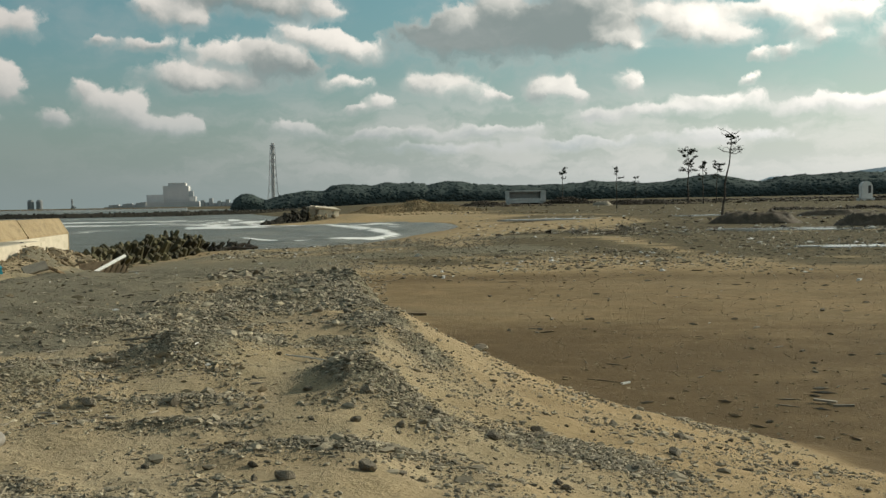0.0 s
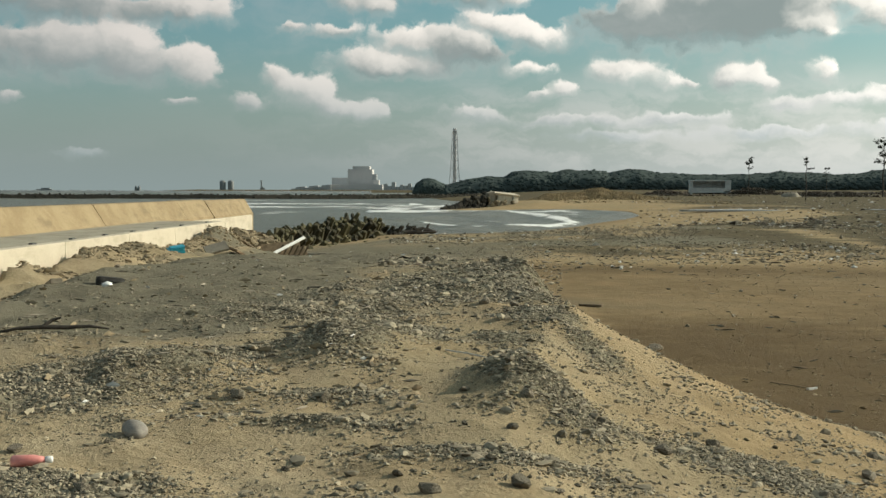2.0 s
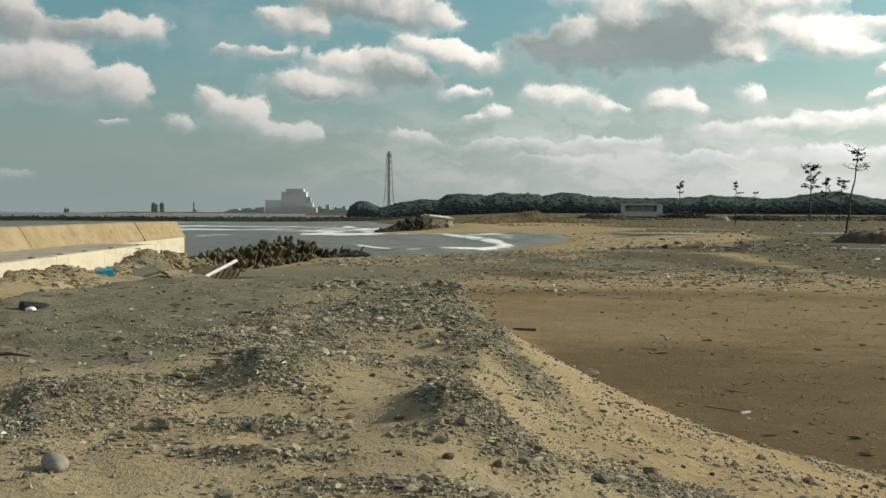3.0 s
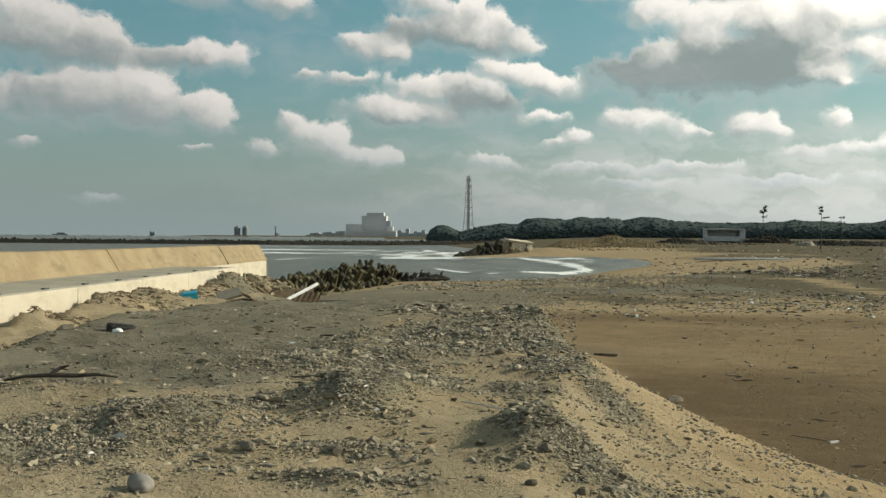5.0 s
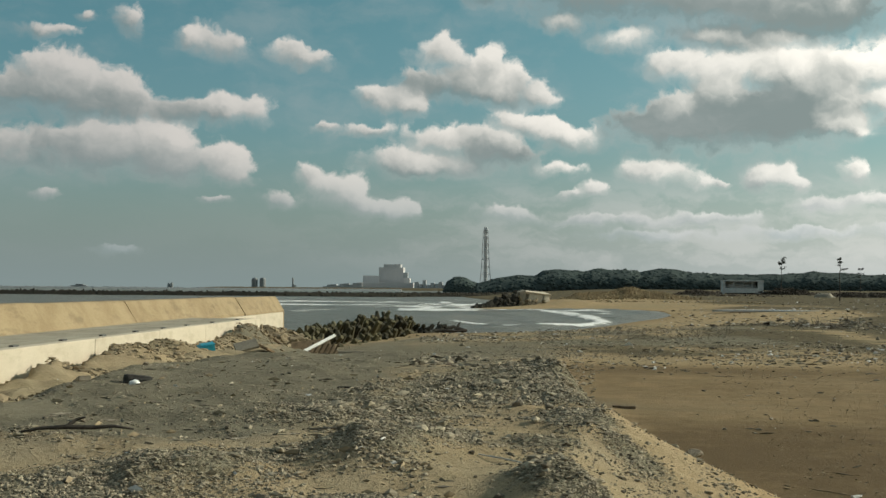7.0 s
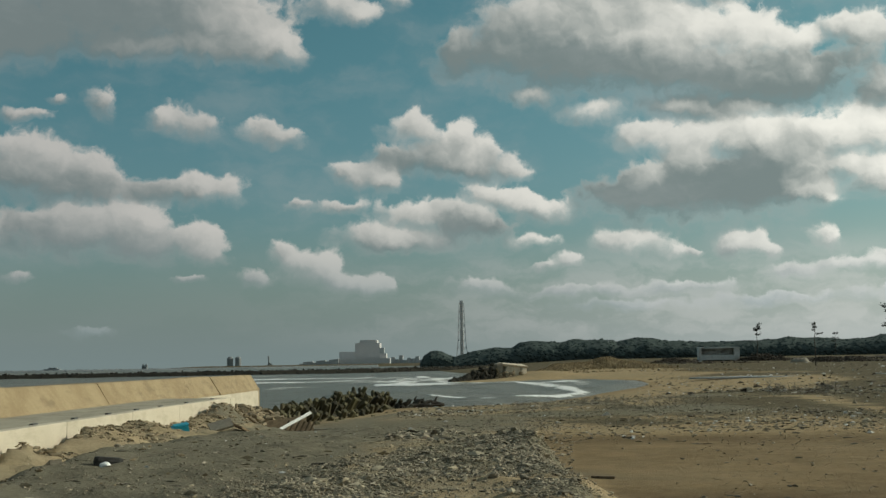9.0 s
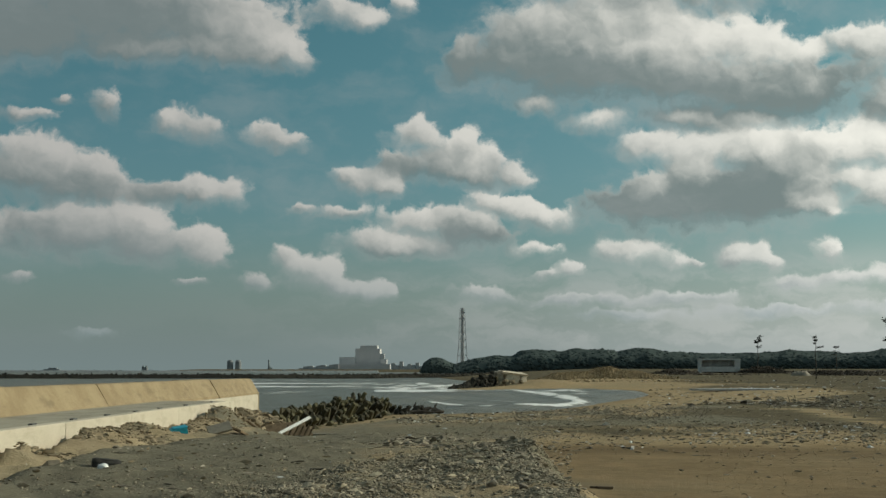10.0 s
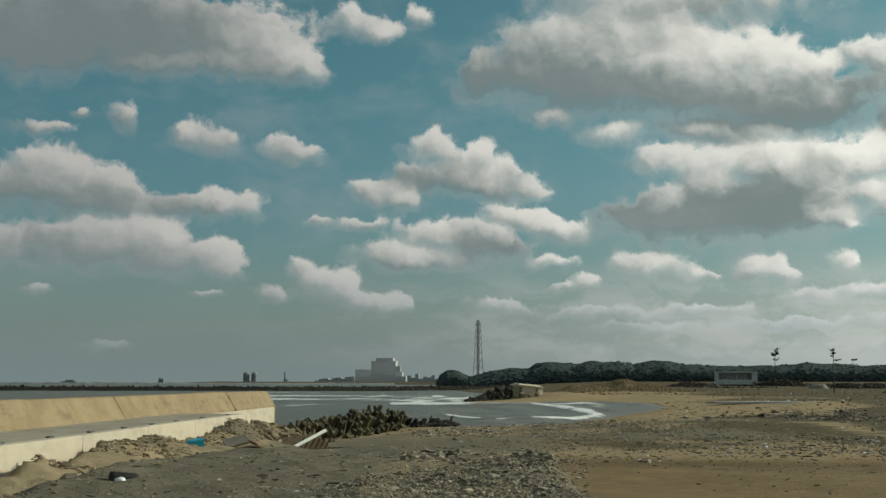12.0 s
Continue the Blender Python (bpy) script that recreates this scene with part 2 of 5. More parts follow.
# thin layered cloud low over the land and the sea, and a faint veil higher up
layer = W.noise(W.vec("ADD", W.vec("MULTIPLY", place, (0.20, 0.62, 0)), W.vec("MULTIPLY", bend, (0.8, 0.9, 0))), 1.0, 6, 0.58).outputs["Fac"]
shelf = W.math("MULTIPLY", W.step(elevation, 0.3, 1.8), W.step(elevation, 6.2, 3.6))
shelf = W.math("MULTIPLY", shelf, W.step(azimuth, -14.0, 9.0, 0.04, 0.42))
shelf = W.math("MULTIPLY", shelf, W.step(layer, 0.40, 0.60))
sky = W.mix(shelf, sky, W.mix(sunward, (0.42, 0.425, 0.43), (0.98, 0.955, 0.89)))
thin = W.noise(W.vec("MULTIPLY", bent, (0.5, 1.0, 0)), 0.30, 5, 0.6).outputs["Fac"]
thin = W.math("MULTIPLY", W.step(thin, 0.44, 0.72, 0.0, 0.30), W.step(elevation, 3.0, 6.0))
sky = W.mix(thin, sky, W.mix(sunward, (0.42, 0.45, 0.44), (0.62, 0.63, 0.60)))
back = W.node("ShaderNodeBackground")
W.put(back.inputs[0], sky)
back.inputs[1].default_value = 1.0
W.put(W.node("ShaderNodeOutputWorld").inputs[0], back.outputs[0])

sun = new("sun", bpy.data.lights.new("sun", "SUN"))
sun.data.energy, sun.data.angle, sun.data.color = 4.6, radians(0.6), (1.0, 0.91, 0.75)
sun_way = Vector((math.sin(radians(SUN_AZ)) * math.cos(radians(SUN_EL)), math.cos(radians(SUN_AZ)) * math.cos(radians(SUN_EL)), math.sin(radians(SUN_EL))))
sun.matrix_world = look((60, 20, 40), Vector((60, 20, 40)) - sun_way)

# ---------------------------------------------------------------- materials
def material(name, paint):
    """A node material; paint(graph, place) gives colour, roughness, bump height and bump size, and perhaps metal."""
    m = bpy.data.materials.new(name)
    m.use_nodes = True
    g = Graph(m.node_tree)
    where = g.node("ShaderNodeTexCoord").outputs["Object"]
    colour, rough, height, relief = paint(g, where)
    shader = g.node("ShaderNodeBsdfPrincipled")
    g.put(shader.inputs["Base Color"], (*colour, 1) if isinstance(colour, tuple) else colour)
    g.put(shader.inputs["Roughness"], rough)
    shader.inputs["Specular IOR Level"].default_value = 0.3
    if height is not None:
        bump = g.node("ShaderNodeBump")
        bump.inputs["Strength"].default_value = 1.0
        bump.inputs["Distance"].default_value = relief
        g.put(bump.inputs["Height"], height)
        g.put(shader.inputs["Normal"], bump.outputs[0])
    g.put(g.node("ShaderNodeOutputMaterial").inputs[0], shader.outputs[0])
    return m


def plain(name, dark, light, scale=6.0, rough=0.8, relief=0.01, fine=5.0):
    """Two colours mingled at two sizes, with a little relief."""
    def paint(g, p):
        a = g.noise(p, scale, 5, 0.6).outputs["Fac"]
        b = g.noise(p, scale * fine, 4, 0.65).outputs["Fac"]
        t = g.step(g.math("ADD", g.math("MULTIPLY", a, 0.65), g.math("MULTIPLY", b, 0.35)), 0.34, 0.66)
        return g.mix(t, dark, light), rough, b, relief
    return material(name, paint)


def varied(name, dark, light, scale=10.0, rough=0.85, relief=0.004, island=False):
    """As plain, but each piece has a shade of its own."""
    def paint(g, p):
        if island:
            own = g.node("ShaderNodeNewGeometry").outputs["Random Per Island"]
        else:
            own = g.node("ShaderNodeObjectInfo").outputs["Random"]
        a = g.noise(p, scale, 4, 0.6).outputs["Fac"]
        t = g.math("ADD", g.math("MULTIPLY", own, 0.75), g.math("MULTIPLY", g.math("SUBTRACT", a, 0.3), 0.5), clamp=True)
        return g.mix(t, dark, light), rough, a, relief
    return material(name, paint)


def paint_ground(g, p):
    def mask(name):
        n = g.node("ShaderNodeAttribute")
        n.attribute_name = name
        return n.outputs["Fac"]
    gravel, wet, road, grass = mask("gravel"), mask("wet"), mask("road"), mask("grass")
    big = g.noise(p, 0.16, 4, 0.6).outputs["Fac"]
    streak = g.noise(g.vec("MULTIPLY", p, (0.16, 0.42, 1.0)), 0.8, 6, 0.66, 0.6).outputs["Fac"]
    mid = g.noise(p, 1.7, 5, 0.65).outputs["Fac"]
    fine = g.noise(p, 14.0, 5, 0.7).outputs["Fac"]
    grain = g.noise(p, 90.0, 3, 0.7).outputs["Fac"]
    crumb = g.noise(p, 38.0, 3, 0.6).outputs["Fac"]
    shade = g.math("ADD", g.math("MULTIPLY", mid, 0.45), g.math("ADD", g.math("MULTIPLY", fine, 0.35), g.math("MULTIPLY", grain, 0.2)))
    tone = g.step(shade, 0.34, 0.66)
    sand = g.mix(mask("ochre"), g.mix(tone, (0.260, 0.206, 0.128), (0.440, 0.356, 0.232)), g.mix(tone, (0.250, 0.180, 0.095), (0.425, 0.315, 0.180)))
    sand = g.mix(g.step(big, 0.42, 0.62, 0.0, 0.5), sand, (0.265, 0.222, 0.138))
    cell = g.voronoi(p, 26.0)
    stone = g.mix(g.step(g.math("ADD", g.math("MULTIPLY", cell.outputs["Color"], 0.8), g.math("MULTIPLY", fine, 0.3)), 0.2, 0.9), (0.075, 0.067, 0.046), (0.270, 0.240, 0.168))
    dust = g.mix(g.step(shade, 0.36, 0.64), (0.126, 0.111, 0.078), (0.214, 0.191, 0.136))
    damp = g.mix(g.step(g.math("ADD", g.math("MULTIPLY", streak, 0.40), g.math("ADD", g.math("ADD", g.math("MULTIPLY", mid, 0.2), g.math("MULTIPLY", fine, 0.15)), g.math("MULTIPLY_ADD", big, 0.25, g.math("MULTIPLY", g.math("SUBTRACT", 0.6, wet), 0.30)))), 0.36, 0.64), (0.128, 0.088, 0.045), (0.295, 0.210, 0.112))
    scrub = g.mix(g.step(g.math("ADD", g.math("MULTIPLY", mid, 0.6), g.math("MULTIPLY", fine, 0.4)), 0.36, 0.62), (0.056, 0.046, 0.028), (0.150, 0.122, 0.072))
    edge = g.math("MULTIPLY", g.math("SUBTRACT", mid, 0.5), 0.9)
    colour = g.mix(g.step(g.math("ADD", road, edge), 0.32, 0.72), sand, dust)
    colour = g.mix(g.step(g.math("ADD", wet, g.math("MULTIPLY", g.math("SUBTRACT", streak, 0.5), 0.8)), 0.25, 0.80), colour, damp)
    colour = g.mix(g.step(g.math("ADD", grass, edge), 0.35, 0.75), colour, scrub)
    pebbly = g.step(g.math("ADD", gravel, g.math("MULTIPLY", g.math("SUBTRACT", fine, 0.5), 1.1)), 0.38, 0.70)
    colour = g.mix(pebbly, colour, stone)
    lump = g.math("ADD", g.math("MULTIPLY", g.math("SUBTRACT", 1.0, cell.outputs["Distance"]), g.math("MULTIPLY", pebbly, 0.35)), g.math("ADD", g.math("MULTIPLY", fine, 0.9), g.math("ADD", g.math("MULTIPLY", grain, 0.12), g.math("MULTIPLY", crumb, 0.30))))
    rough = g.mixf(wet, 0.95, 0.80)
    return colour, rough, lump, 0.035


def paint_water(g, p):
    n = g.node("ShaderNodeAttribute")
    n.attribute_name = "foam"
    swell = g.noise(g.vec("MULTIPLY", p, (0.35, 0.9, 1)), 0.9, 6, 0.65).outputs["Fac"]
    ripple = g.noise(g.vec("MULTIPLY", p, (0.5, 1.0, 1)), 0.22, 5, 0.6).outputs["Fac"]
    lace = g.noise(g.vec("MULTIPLY", p, (0.30, 0.55, 1)), 0.55, 8, 0.72).outputs["Fac"]
    white = g.step(g.math("ADD", n.outputs["Fac"], g.math("MULTIPLY", g.math("SUBTRACT", lace, 0.5), 2.6)), 0.46, 0.74)
    deep = g.mix(g.step(ripple, 0.35, 0.65), (0.098, 0.092, 0.070), (0.155, 0.145, 0.112))
    colour = g.mix(white, deep, (0.78, 0.78, 0.76))
    return colour, g.mixf(white, 0.34, 0.8), g.math("ADD", swell, g.math("MULTIPLY", white, 0.3)), 0.35


def paint_concrete(light, dark, stain):
    def paint(g, p):
        a = g.noise(p, 0.8, 5, 0.62).outputs["Fac"]
        run = g.noise(g.vec("MULTIPLY", p, (1.6, 0.55, 1.8)), 1.4, 6, 0.68).outputs["Fac"]
        b = g.noise(p, 17.0, 5, 0.7).outputs["Fac"]
        colour = g.mix(g.step(g.math("ADD", g.math("MULTIPLY", a, 0.6), g.math("MULTIPLY", b, 0.4)), 0.36, 0.62), dark, light)
        colour = g.mix(g.step(run, 0.48, 0.68, 0.0, 0.75), colour, stain)
        return colour, 0.88, b, 0.012
    return paint


GROUND = material("sand_and_gravel", paint_ground)
WATER = material("turbid_sea", paint_water)
PARAPET = material("ochre_stained_concrete", paint_concrete((0.325, 0.250, 0.145), (0.240, 0.175, 0.096), (0.180, 0.133, 0.078)))
PALE = material("pale_new_concrete", paint_concrete((0.555, 0.490, 0.385), (0.490, 0.430, 0.330), (0.41, 0.355, 0.265)))
SLAB = material("grey_weathered_concrete", paint_concrete((0.30, 0.265, 0.205), (0.205, 0.180, 0.135), (0.15, 0.125, 0.09)))
WALKWAY = material("worn_walkway_concrete", paint_concrete((0.375, 0.340, 0.262), (0.275, 0.245, 0.185), (0.21, 0.18, 0.13)))
CHIP = varied("crushed_stone", (0.078, 0.066, 0.046), (0.45, 0.385, 0.270), 30, island=True)
CLOD = varied("brown_clods", (0.150, 0.118, 0.072), (0.36, 0.285, 0.180), 8, island=True)
WHITEBIT = varied("pale_broken_bits", (0.42, 0.40, 0.36), (0.85, 0.84, 0.80), 8, island=True)
COBBLE = plain("smooth_grey_stone", (0.19, 0.17, 0.145), (0.27, 0.245, 0.21), 14, rough=0.7, relief=0.002)
ROCK = varied("loose_rock", (0.075, 0.064, 0.046), (0.31, 0.262, 0.190), 12, relief=0.012)
MOSSY = varied("weedy_concrete", (0.010, 0.009, 0.005), (0.130, 0.114, 0.056), 2.5, relief=0.03)
BLACKROCK = varied("wet_black_rock", (0.022, 0.021, 0.018), (0.068, 0.063, 0.050), 3.0, island=True)
TIMBER = plain("weathered_timber", (0.085, 0.062, 0.038), (0.22, 0.165, 0.105), 5)
DRIFT = varied("bleached_driftwood", (0.055, 0.045, 0.032), (0.42, 0.37, 0.29), 9, island=True)
WHITEWOOD = plain("white_painted_beam", (0.66, 0.65, 0.60), (0.82, 0.81, 0.77), 4)
RUST = plain("rusty_brown_sheet", (0.15, 0.105, 0.062), (0.30, 0.215, 0.130), 4)
BARK = plain("grey_pine_bark", (0.030, 0.025, 0.020), (0.085, 0.070, 0.055), 3)
NEEDLE = varied("dark_pine_needles", (0.012, 0.018, 0.012), (0.040, 0.050, 0.030), 2, island=True)
# foliage green lifted towards blue-grey: aerial haze mixed into the base colour
FOREST = varied("hazed_pine_wood", (0.050, 0.066, 0.062), (0.060, 0.077, 0.072), 0.2, island=True)
DRYGRASS = varied("dry_reed_grass", (0.160, 0.122, 0.066), (0.400, 0.300, 0.165), 2, island=True)
SHRUB = varied("bare_brown_scrub", (0.030, 0.024, 0.017), (0.085, 0.066, 0.045), 2, island=True)
# far works: distance haze is put into these three base colours as extra paleness
PLANT = plain("haze_pale_cladding", (0.50, 0.487, 0.48), (0.56, 0.545, 0.535), 0.05, relief=0.0)
STACKGREY = plain("haze_pale_steel", (0.42, 0.43, 0.435), (0.48, 0.485, 0.49), 0.05, relief=0.0)
FARHAZED = plain("haze_pale_works", (0.36, 0.375, 0.38), (0.42, 0.43, 0.43), 0.05, relief=0.0)
# the pale blue is aerial haze given to the hill as base colour
FARHILL = plain("hazed_far_hill", (0.66, 0.72, 0.74), (0.72, 0.77, 0.79), 0.004, relief=0.0)
RUIN = plain("ruined_house_concrete", (0.42, 0.42, 0.40), (0.56, 0.56, 0.53), 1.0)
# dark base colour standing in for the gloom in slots and under floors
GLOOM = plain("dark_interior", (0.06, 0.06, 0.058), (0.10, 0.10, 0.095), 1.0)
CYAN = plain("cyan_plastic", (0.02, 0.26, 0.36), (0.04, 0.36, 0.48), 8, rough=0.45, relief=0.002)
CORAL = plain("faded_red_plastic", (0.66, 0.22, 0.19), (0.76, 0.32, 0.28), 14, rough=0.4, relief=0.001)
WHITEPL = plain("white_plastic", (0.72, 0.71, 0.67), (0.85, 0.84, 0.80), 20, rough=0.45, relief=0.001)
BLACKPL = plain("black_rubber", (0.022, 0.021, 0.019), (0.06, 0.054, 0.046), 9, rough=0.7)
for m, gloss in ((GROUND, 0.06), (WATER, 0.22), (FOREST, 0.05), (NEEDLE, 0.05), (BLACKROCK, 0.05)):
    for n in m.node_tree.nodes:
        if n.type == "BSDF_PRINCIPLED":
            n.inputs["Specular IOR Level"].default_value = gloss
MONUMENT = plain("white_stone", (0.62, 0.61, 0.58), (0.74, 0.73, 0.70), 2)
FARSTEEL = plain("far_dark_steel", (0.18, 0.20, 0.205), (0.23, 0.245, 0.25), 0.05, relief=0.0)
PUDDLE = plain("standing_water", (0.26, 0.27, 0.255), (0.34, 0.345, 0.33), 0.3, rough=0.12, relief=0.0)
BARE_SOIL = plain("dark_earth", (0.055, 0.043, 0.029), (0.115, 0.090, 0.060), 1.5, relief=0.06)


# ---------------------------------------------------------------- small builders
def part(name, bm, mat, parent=None, label=""):
    """One mesh object out of a bmesh, under a thing or a part."""
    mesh = bpy.data.meshes.new(name)
    bm.to_mesh(mesh)
    bm.free()
    mesh.materials.append(mat)
    ob = new(name, mesh)
    ob.parent = parent
    if label:
        ob["label"] = label
    return ob


def empty(name, m, label, category, group="", kind=""):
    ob = new(name)
    ob.matrix_world = m
    ob.empty_display_size = 0.3
    return tagged(ob, label, category, group, kind)


def smooth(ob):
    for poly in ob.data.polygons:
        poly.use_smooth = True
    return ob


def add_box(bm, size, m=Matrix(), bevel=0.0, wobble=0.0, rng=random):
    made = bmesh.ops.create_cube(bm, size=1.0)["verts"]
    bmesh.ops.transform(bm, matrix=m @ Matrix.Diagonal((*size, 1)), verts=made)
    if wobble:
        for v in made:
            v.co += Vector((rng.uniform(-1, 1), rng.uniform(-1, 1), rng.uniform(-1, 1))) * wobble
    if bevel:
        edges = list({e for v in made for e in v.link_edges})
        bmesh.ops.bevel(bm, geom=edges, offset=bevel, segments=2, profile=0.6, affect="EDGES")


def add_tube(bm, points, radii, sides=7):
    """A tapered tube through the points."""
    rings, pts = [], [Vector(p) for p in points]
    for i, p in enumerate(pts):
        way = (pts[min(i + 1, len(pts) - 1)] - pts[max(i - 1, 0)]).normalized()
        side = way.cross(Vector((0.31, 0.17, 0.93))).normalized()
        if side.length < 0.5:
            side = way.cross(Vector((1, 0, 0))).normalized()
        other = way.cross(side)
        rings.append([bm.verts.new(p + (side * math.cos(a) + other * math.sin(a)) * radii[i]) for a in (k * math.tau / sides for k in range(sides))])
    for a, b in zip(rings, rings[1:]):
        for k in range(sides):
            bm.faces.new((a[k], a[(k + 1) % sides], b[(k + 1) % sides], b[k]))
    bm.faces.new(rings[0][::-1])
    bm.faces.new(rings[-1])


def add_prism(bm, outline, y0, y1):
    """An outline in x and z, drawn out along y."""
    a = [bm.verts.new((x, y0, z)) for x, z in outline]
    b = [bm.verts.new((x, y1, z)) for x, z in outline]
    n = len(outline)
    for k in range(n):
        bm.faces.new((a[k], a[(k + 1) % n], b[(k + 1) % n], b[k]))
    bm.faces.new(a[::-1])
    bm.faces.new(b)
    bmesh.ops.recalc_face_normals(bm, faces=bm.faces[:])


@lru_cache(None)
def ball(levels):
    """The corners and triangles of an icosphere."""
    if levels == 0:
        corners = np.array([(1, 0, 0), (-1, 0, 0), (0, 1, 0), (0, -1, 0), (0, 0, 1), (0, 0, -1)], float)
        return corners, np.array([(0, 2, 4), (2, 1, 4), (1, 3, 4), (3, 0, 4), (2, 0, 5), (1, 2, 5), (3, 1, 5), (0, 3, 5)])
    bm = bmesh.new()
    bmesh.ops.create_icosphere(bm, subdivisions=levels, radius=1.0)
    corners = np.array([v.co for v in bm.verts])
    faces = np.array([[v.index for v in f.verts] for f in bm.faces])
    bm.free()
    return corners, faces


def heap(name, centres, sizes, mat, rng, levels=1, rough=0.28, squash=(1, 1, 1), sunk=0.0):
    """Many uneven little bodies in one mesh. sizes: half widths, one or three a body."""
    corners, faces = ball(levels)
    n, k = len(centres), len(corners)
    sizes = np.asarray(sizes, float)
    if sizes.ndim == 1:
        sizes = sizes[:, None] * np.array(squash)[None, :] * rng.uniform(0.65, 1.3, (n, 3))
    shape = corners[None] * (1 + rng.uniform(-rough, rough, (n, k, 1))) * sizes[:, None, :]
    turn, tip = rng.uniform(0, math.tau, n), rng.normal(0, 0.35, n)
    ct, st, cp, sp = np.cos(turn)[:, None], np.sin(turn)[:, None], np.cos(tip)[:, None], np.sin(tip)[:, None]
    x, y, z = shape[..., 0], shape[..., 1], shape[..., 2]
    y, z = y * cp - z * sp, y * sp + z * cp
    x, y = x * ct - y * st, x * st + y * ct
    verts = np.stack([x, y, z], -1) + np.asarray(centres)[:, None, :]
    tris = (faces[None] + (np.arange(n) * k)[:, None, None]).reshape(-1, 3)
    mesh = bpy.data.meshes.new(name)
    mesh.from_pydata(verts.reshape(-1, 3).tolist(), [], tris.tolist())
    mesh.materials.append(mat)
    return new(name, mesh)


# ---------------------------------------------------------------- the lie of the land
SHORE = [(-16, -200), (-16, 46), (-12.5, 58), (-10, 76), (-5, 99), (-0.5, 104), (4, 109), (8, 114), (12.4, 128), (17.5, 145), (22.4, 162), (28, 190), (31.5, 224), (30, 234),
         (23.5, 237), (13, 232), (6, 225), (-2, 214), (-5, 224), (3, 275), (2, 420), (-12, 620), (-25, 950), (-10, 1600), (-60, 2350), (-420, 2700), (-760, 2800), (-900, 5200)]


def lerp(v, xs, ys):
    return np.interp(v, xs, ys)


def ease(v, a, b):
    t = np.clip((v - a) / (b - a), 0, 1)
    return t * t * (3 - 2 * t)


def from_shore(x, y):
    """How far a place lies from the waterline, positive on land."""
    best = np.full(np.shape(x), 1e9)
    inside = np.zeros(np.shape(x), bool)
    ring = SHORE + [(9000, 5200), (9000, -200)]
    for (ax, ay), (bx, by) in zip(ring, ring[1:] + ring[:1]):
        ex, ey = bx - ax, by - ay
        t = np.clip(((x - ax) * ex + (y - ay) * ey) / (ex * ex + ey * ey), 0, 1)
        best = np.minimum(best, np.hypot(x - ax - t * ex, y - ay - t * ey))
        if by != ay:
            cross = ((ay > y) != (by > y)) & (x < ex * (y - ay) / ey + ax)
            inside ^= cross
    return np.where(inside, best, -best)


def fuzz(x, y, size, seed=0):
    """Cheap smooth value noise, about -1 to 1."""
    u, v = np.asarray(x) / size + 37.1 * seed, np.asarray(y) / size - 11.7 * seed
    iu, iv = np.floor(u), np.floor(v)
    fu, fv = u - iu, v - iv
    fu, fv = fu * fu * (3 - 2 * fu), fv * fv * (3 - 2 * fv)

    def rnd(a, b):
        s = np.sin(a * 127.1 + b * 311.7 + seed * 74.7) * 43758.5453
        return (s - np.floor(s)) * 2 - 1
    top = rnd(iu, iv) * (1 - fu) + rnd(iu + 1, iv) * fu
    low = rnd(iu, iv + 1) * (1 - fu) + rnd(iu + 1, iv + 1) * fu
    return top * (1 - fv) + low * fv


# heaps of crushed stone on the bank: x, y, half width, half length, height, stoniness
BUMPS = []


def bump(*row):
    BUMPS.append(row)


bump(-1.4, 13.3, 1.0, 1.5, 0.10, 1.0)
bump(-0.4, 15.6, 1.0, 1.7, 0.07, 0.9)
bump(0.6, 17.4, 1.1, 2.2, 0.07, 1.0)
bump(1.2, 19.9, 0.9, 1.2, 0.13, 1.0)
bump(1.35, 18.6, 0.5, 1.2, 0.10, 1.0)
bump(1.12, 18.9, 0.35, 0.8, 0.12, 1.0)
bump(0.95, 15.3, 0.6, 1.2, 0.05, 0.95)
bump(1.0, 13.2, 0.45, 0.8, 0.05, 0.85)
bump(-2.4, 9.4, 0.70, 0.55, 0.20, 1.1)
bump(-3.1, 8.6, 1.1, 0.8, 0.05, 1.05)
bump(0.62, 9.3, 0.40, 0.70, 0.28, 1.15)
bump(0.98, 8.6, 0.40, 0.6, 0.06, 0.55)
bump(-2.2, 6.3, 0.8, 0.35, 0.06, 1.2)
bump(-1.9, 5.8, 1.0, 0.40, 0.05, 1.2)
bump(-0.95, 10.6, 0.50, 0.80, 0.26, 1.0)
bump(-0.50, 11.5, 0.50, 0.80, 0.12, 1.0)
bump(-1.9, 10.3, 0.45, 0.45, 0.10, 0.9)
bump(-0.9, 7.95, 0.8, 0.20, 0.06, 0.75)
bump(-0.9, 8.9, 0.6, 0.2, 0.05, 0.6)
bump(0.3, 7.2, 0.8, 0.22, 0.05, 0.65)
bump(0.55, 11.6, 0.5, 0.5, 0.04, 0.7)
bump(1.4, 12.0, 0.4, 0.7, 0.04, 0.6)
bump(2.2, 8.4, 0.8, 0.8, 0.03, 0.45)
bump(-4.2, 10.9, 0.6, 0.5, 0.04, 0.5)
bump(-1.6, 14.9, 0.5, 0.5, 0.10, 0.7)


# low mounds of drifted sand under the reed grass: x, y, half width, half length, height
REED_MOUNDS = [(26.0, 344, 2.6, 7, 0.8), (30.0, 346, 4.0, 7, 1.15), (35.0, 350, 3.6, 7, 0.9), (40.2, 352, 3.6, 8, 1.9), (45.5, 350, 5.0, 8, 1.7), (51.5, 346, 3.6, 7, 1.0)]


def stoniness(x, y):
    g = np.zeros(np.shape(x))
    for bx, by, w, l, h, s in BUMPS:
        g = np.maximum(g, s * np.exp(-((x - bx) / w) ** 2 - ((y - by) / l) ** 2))
    return g


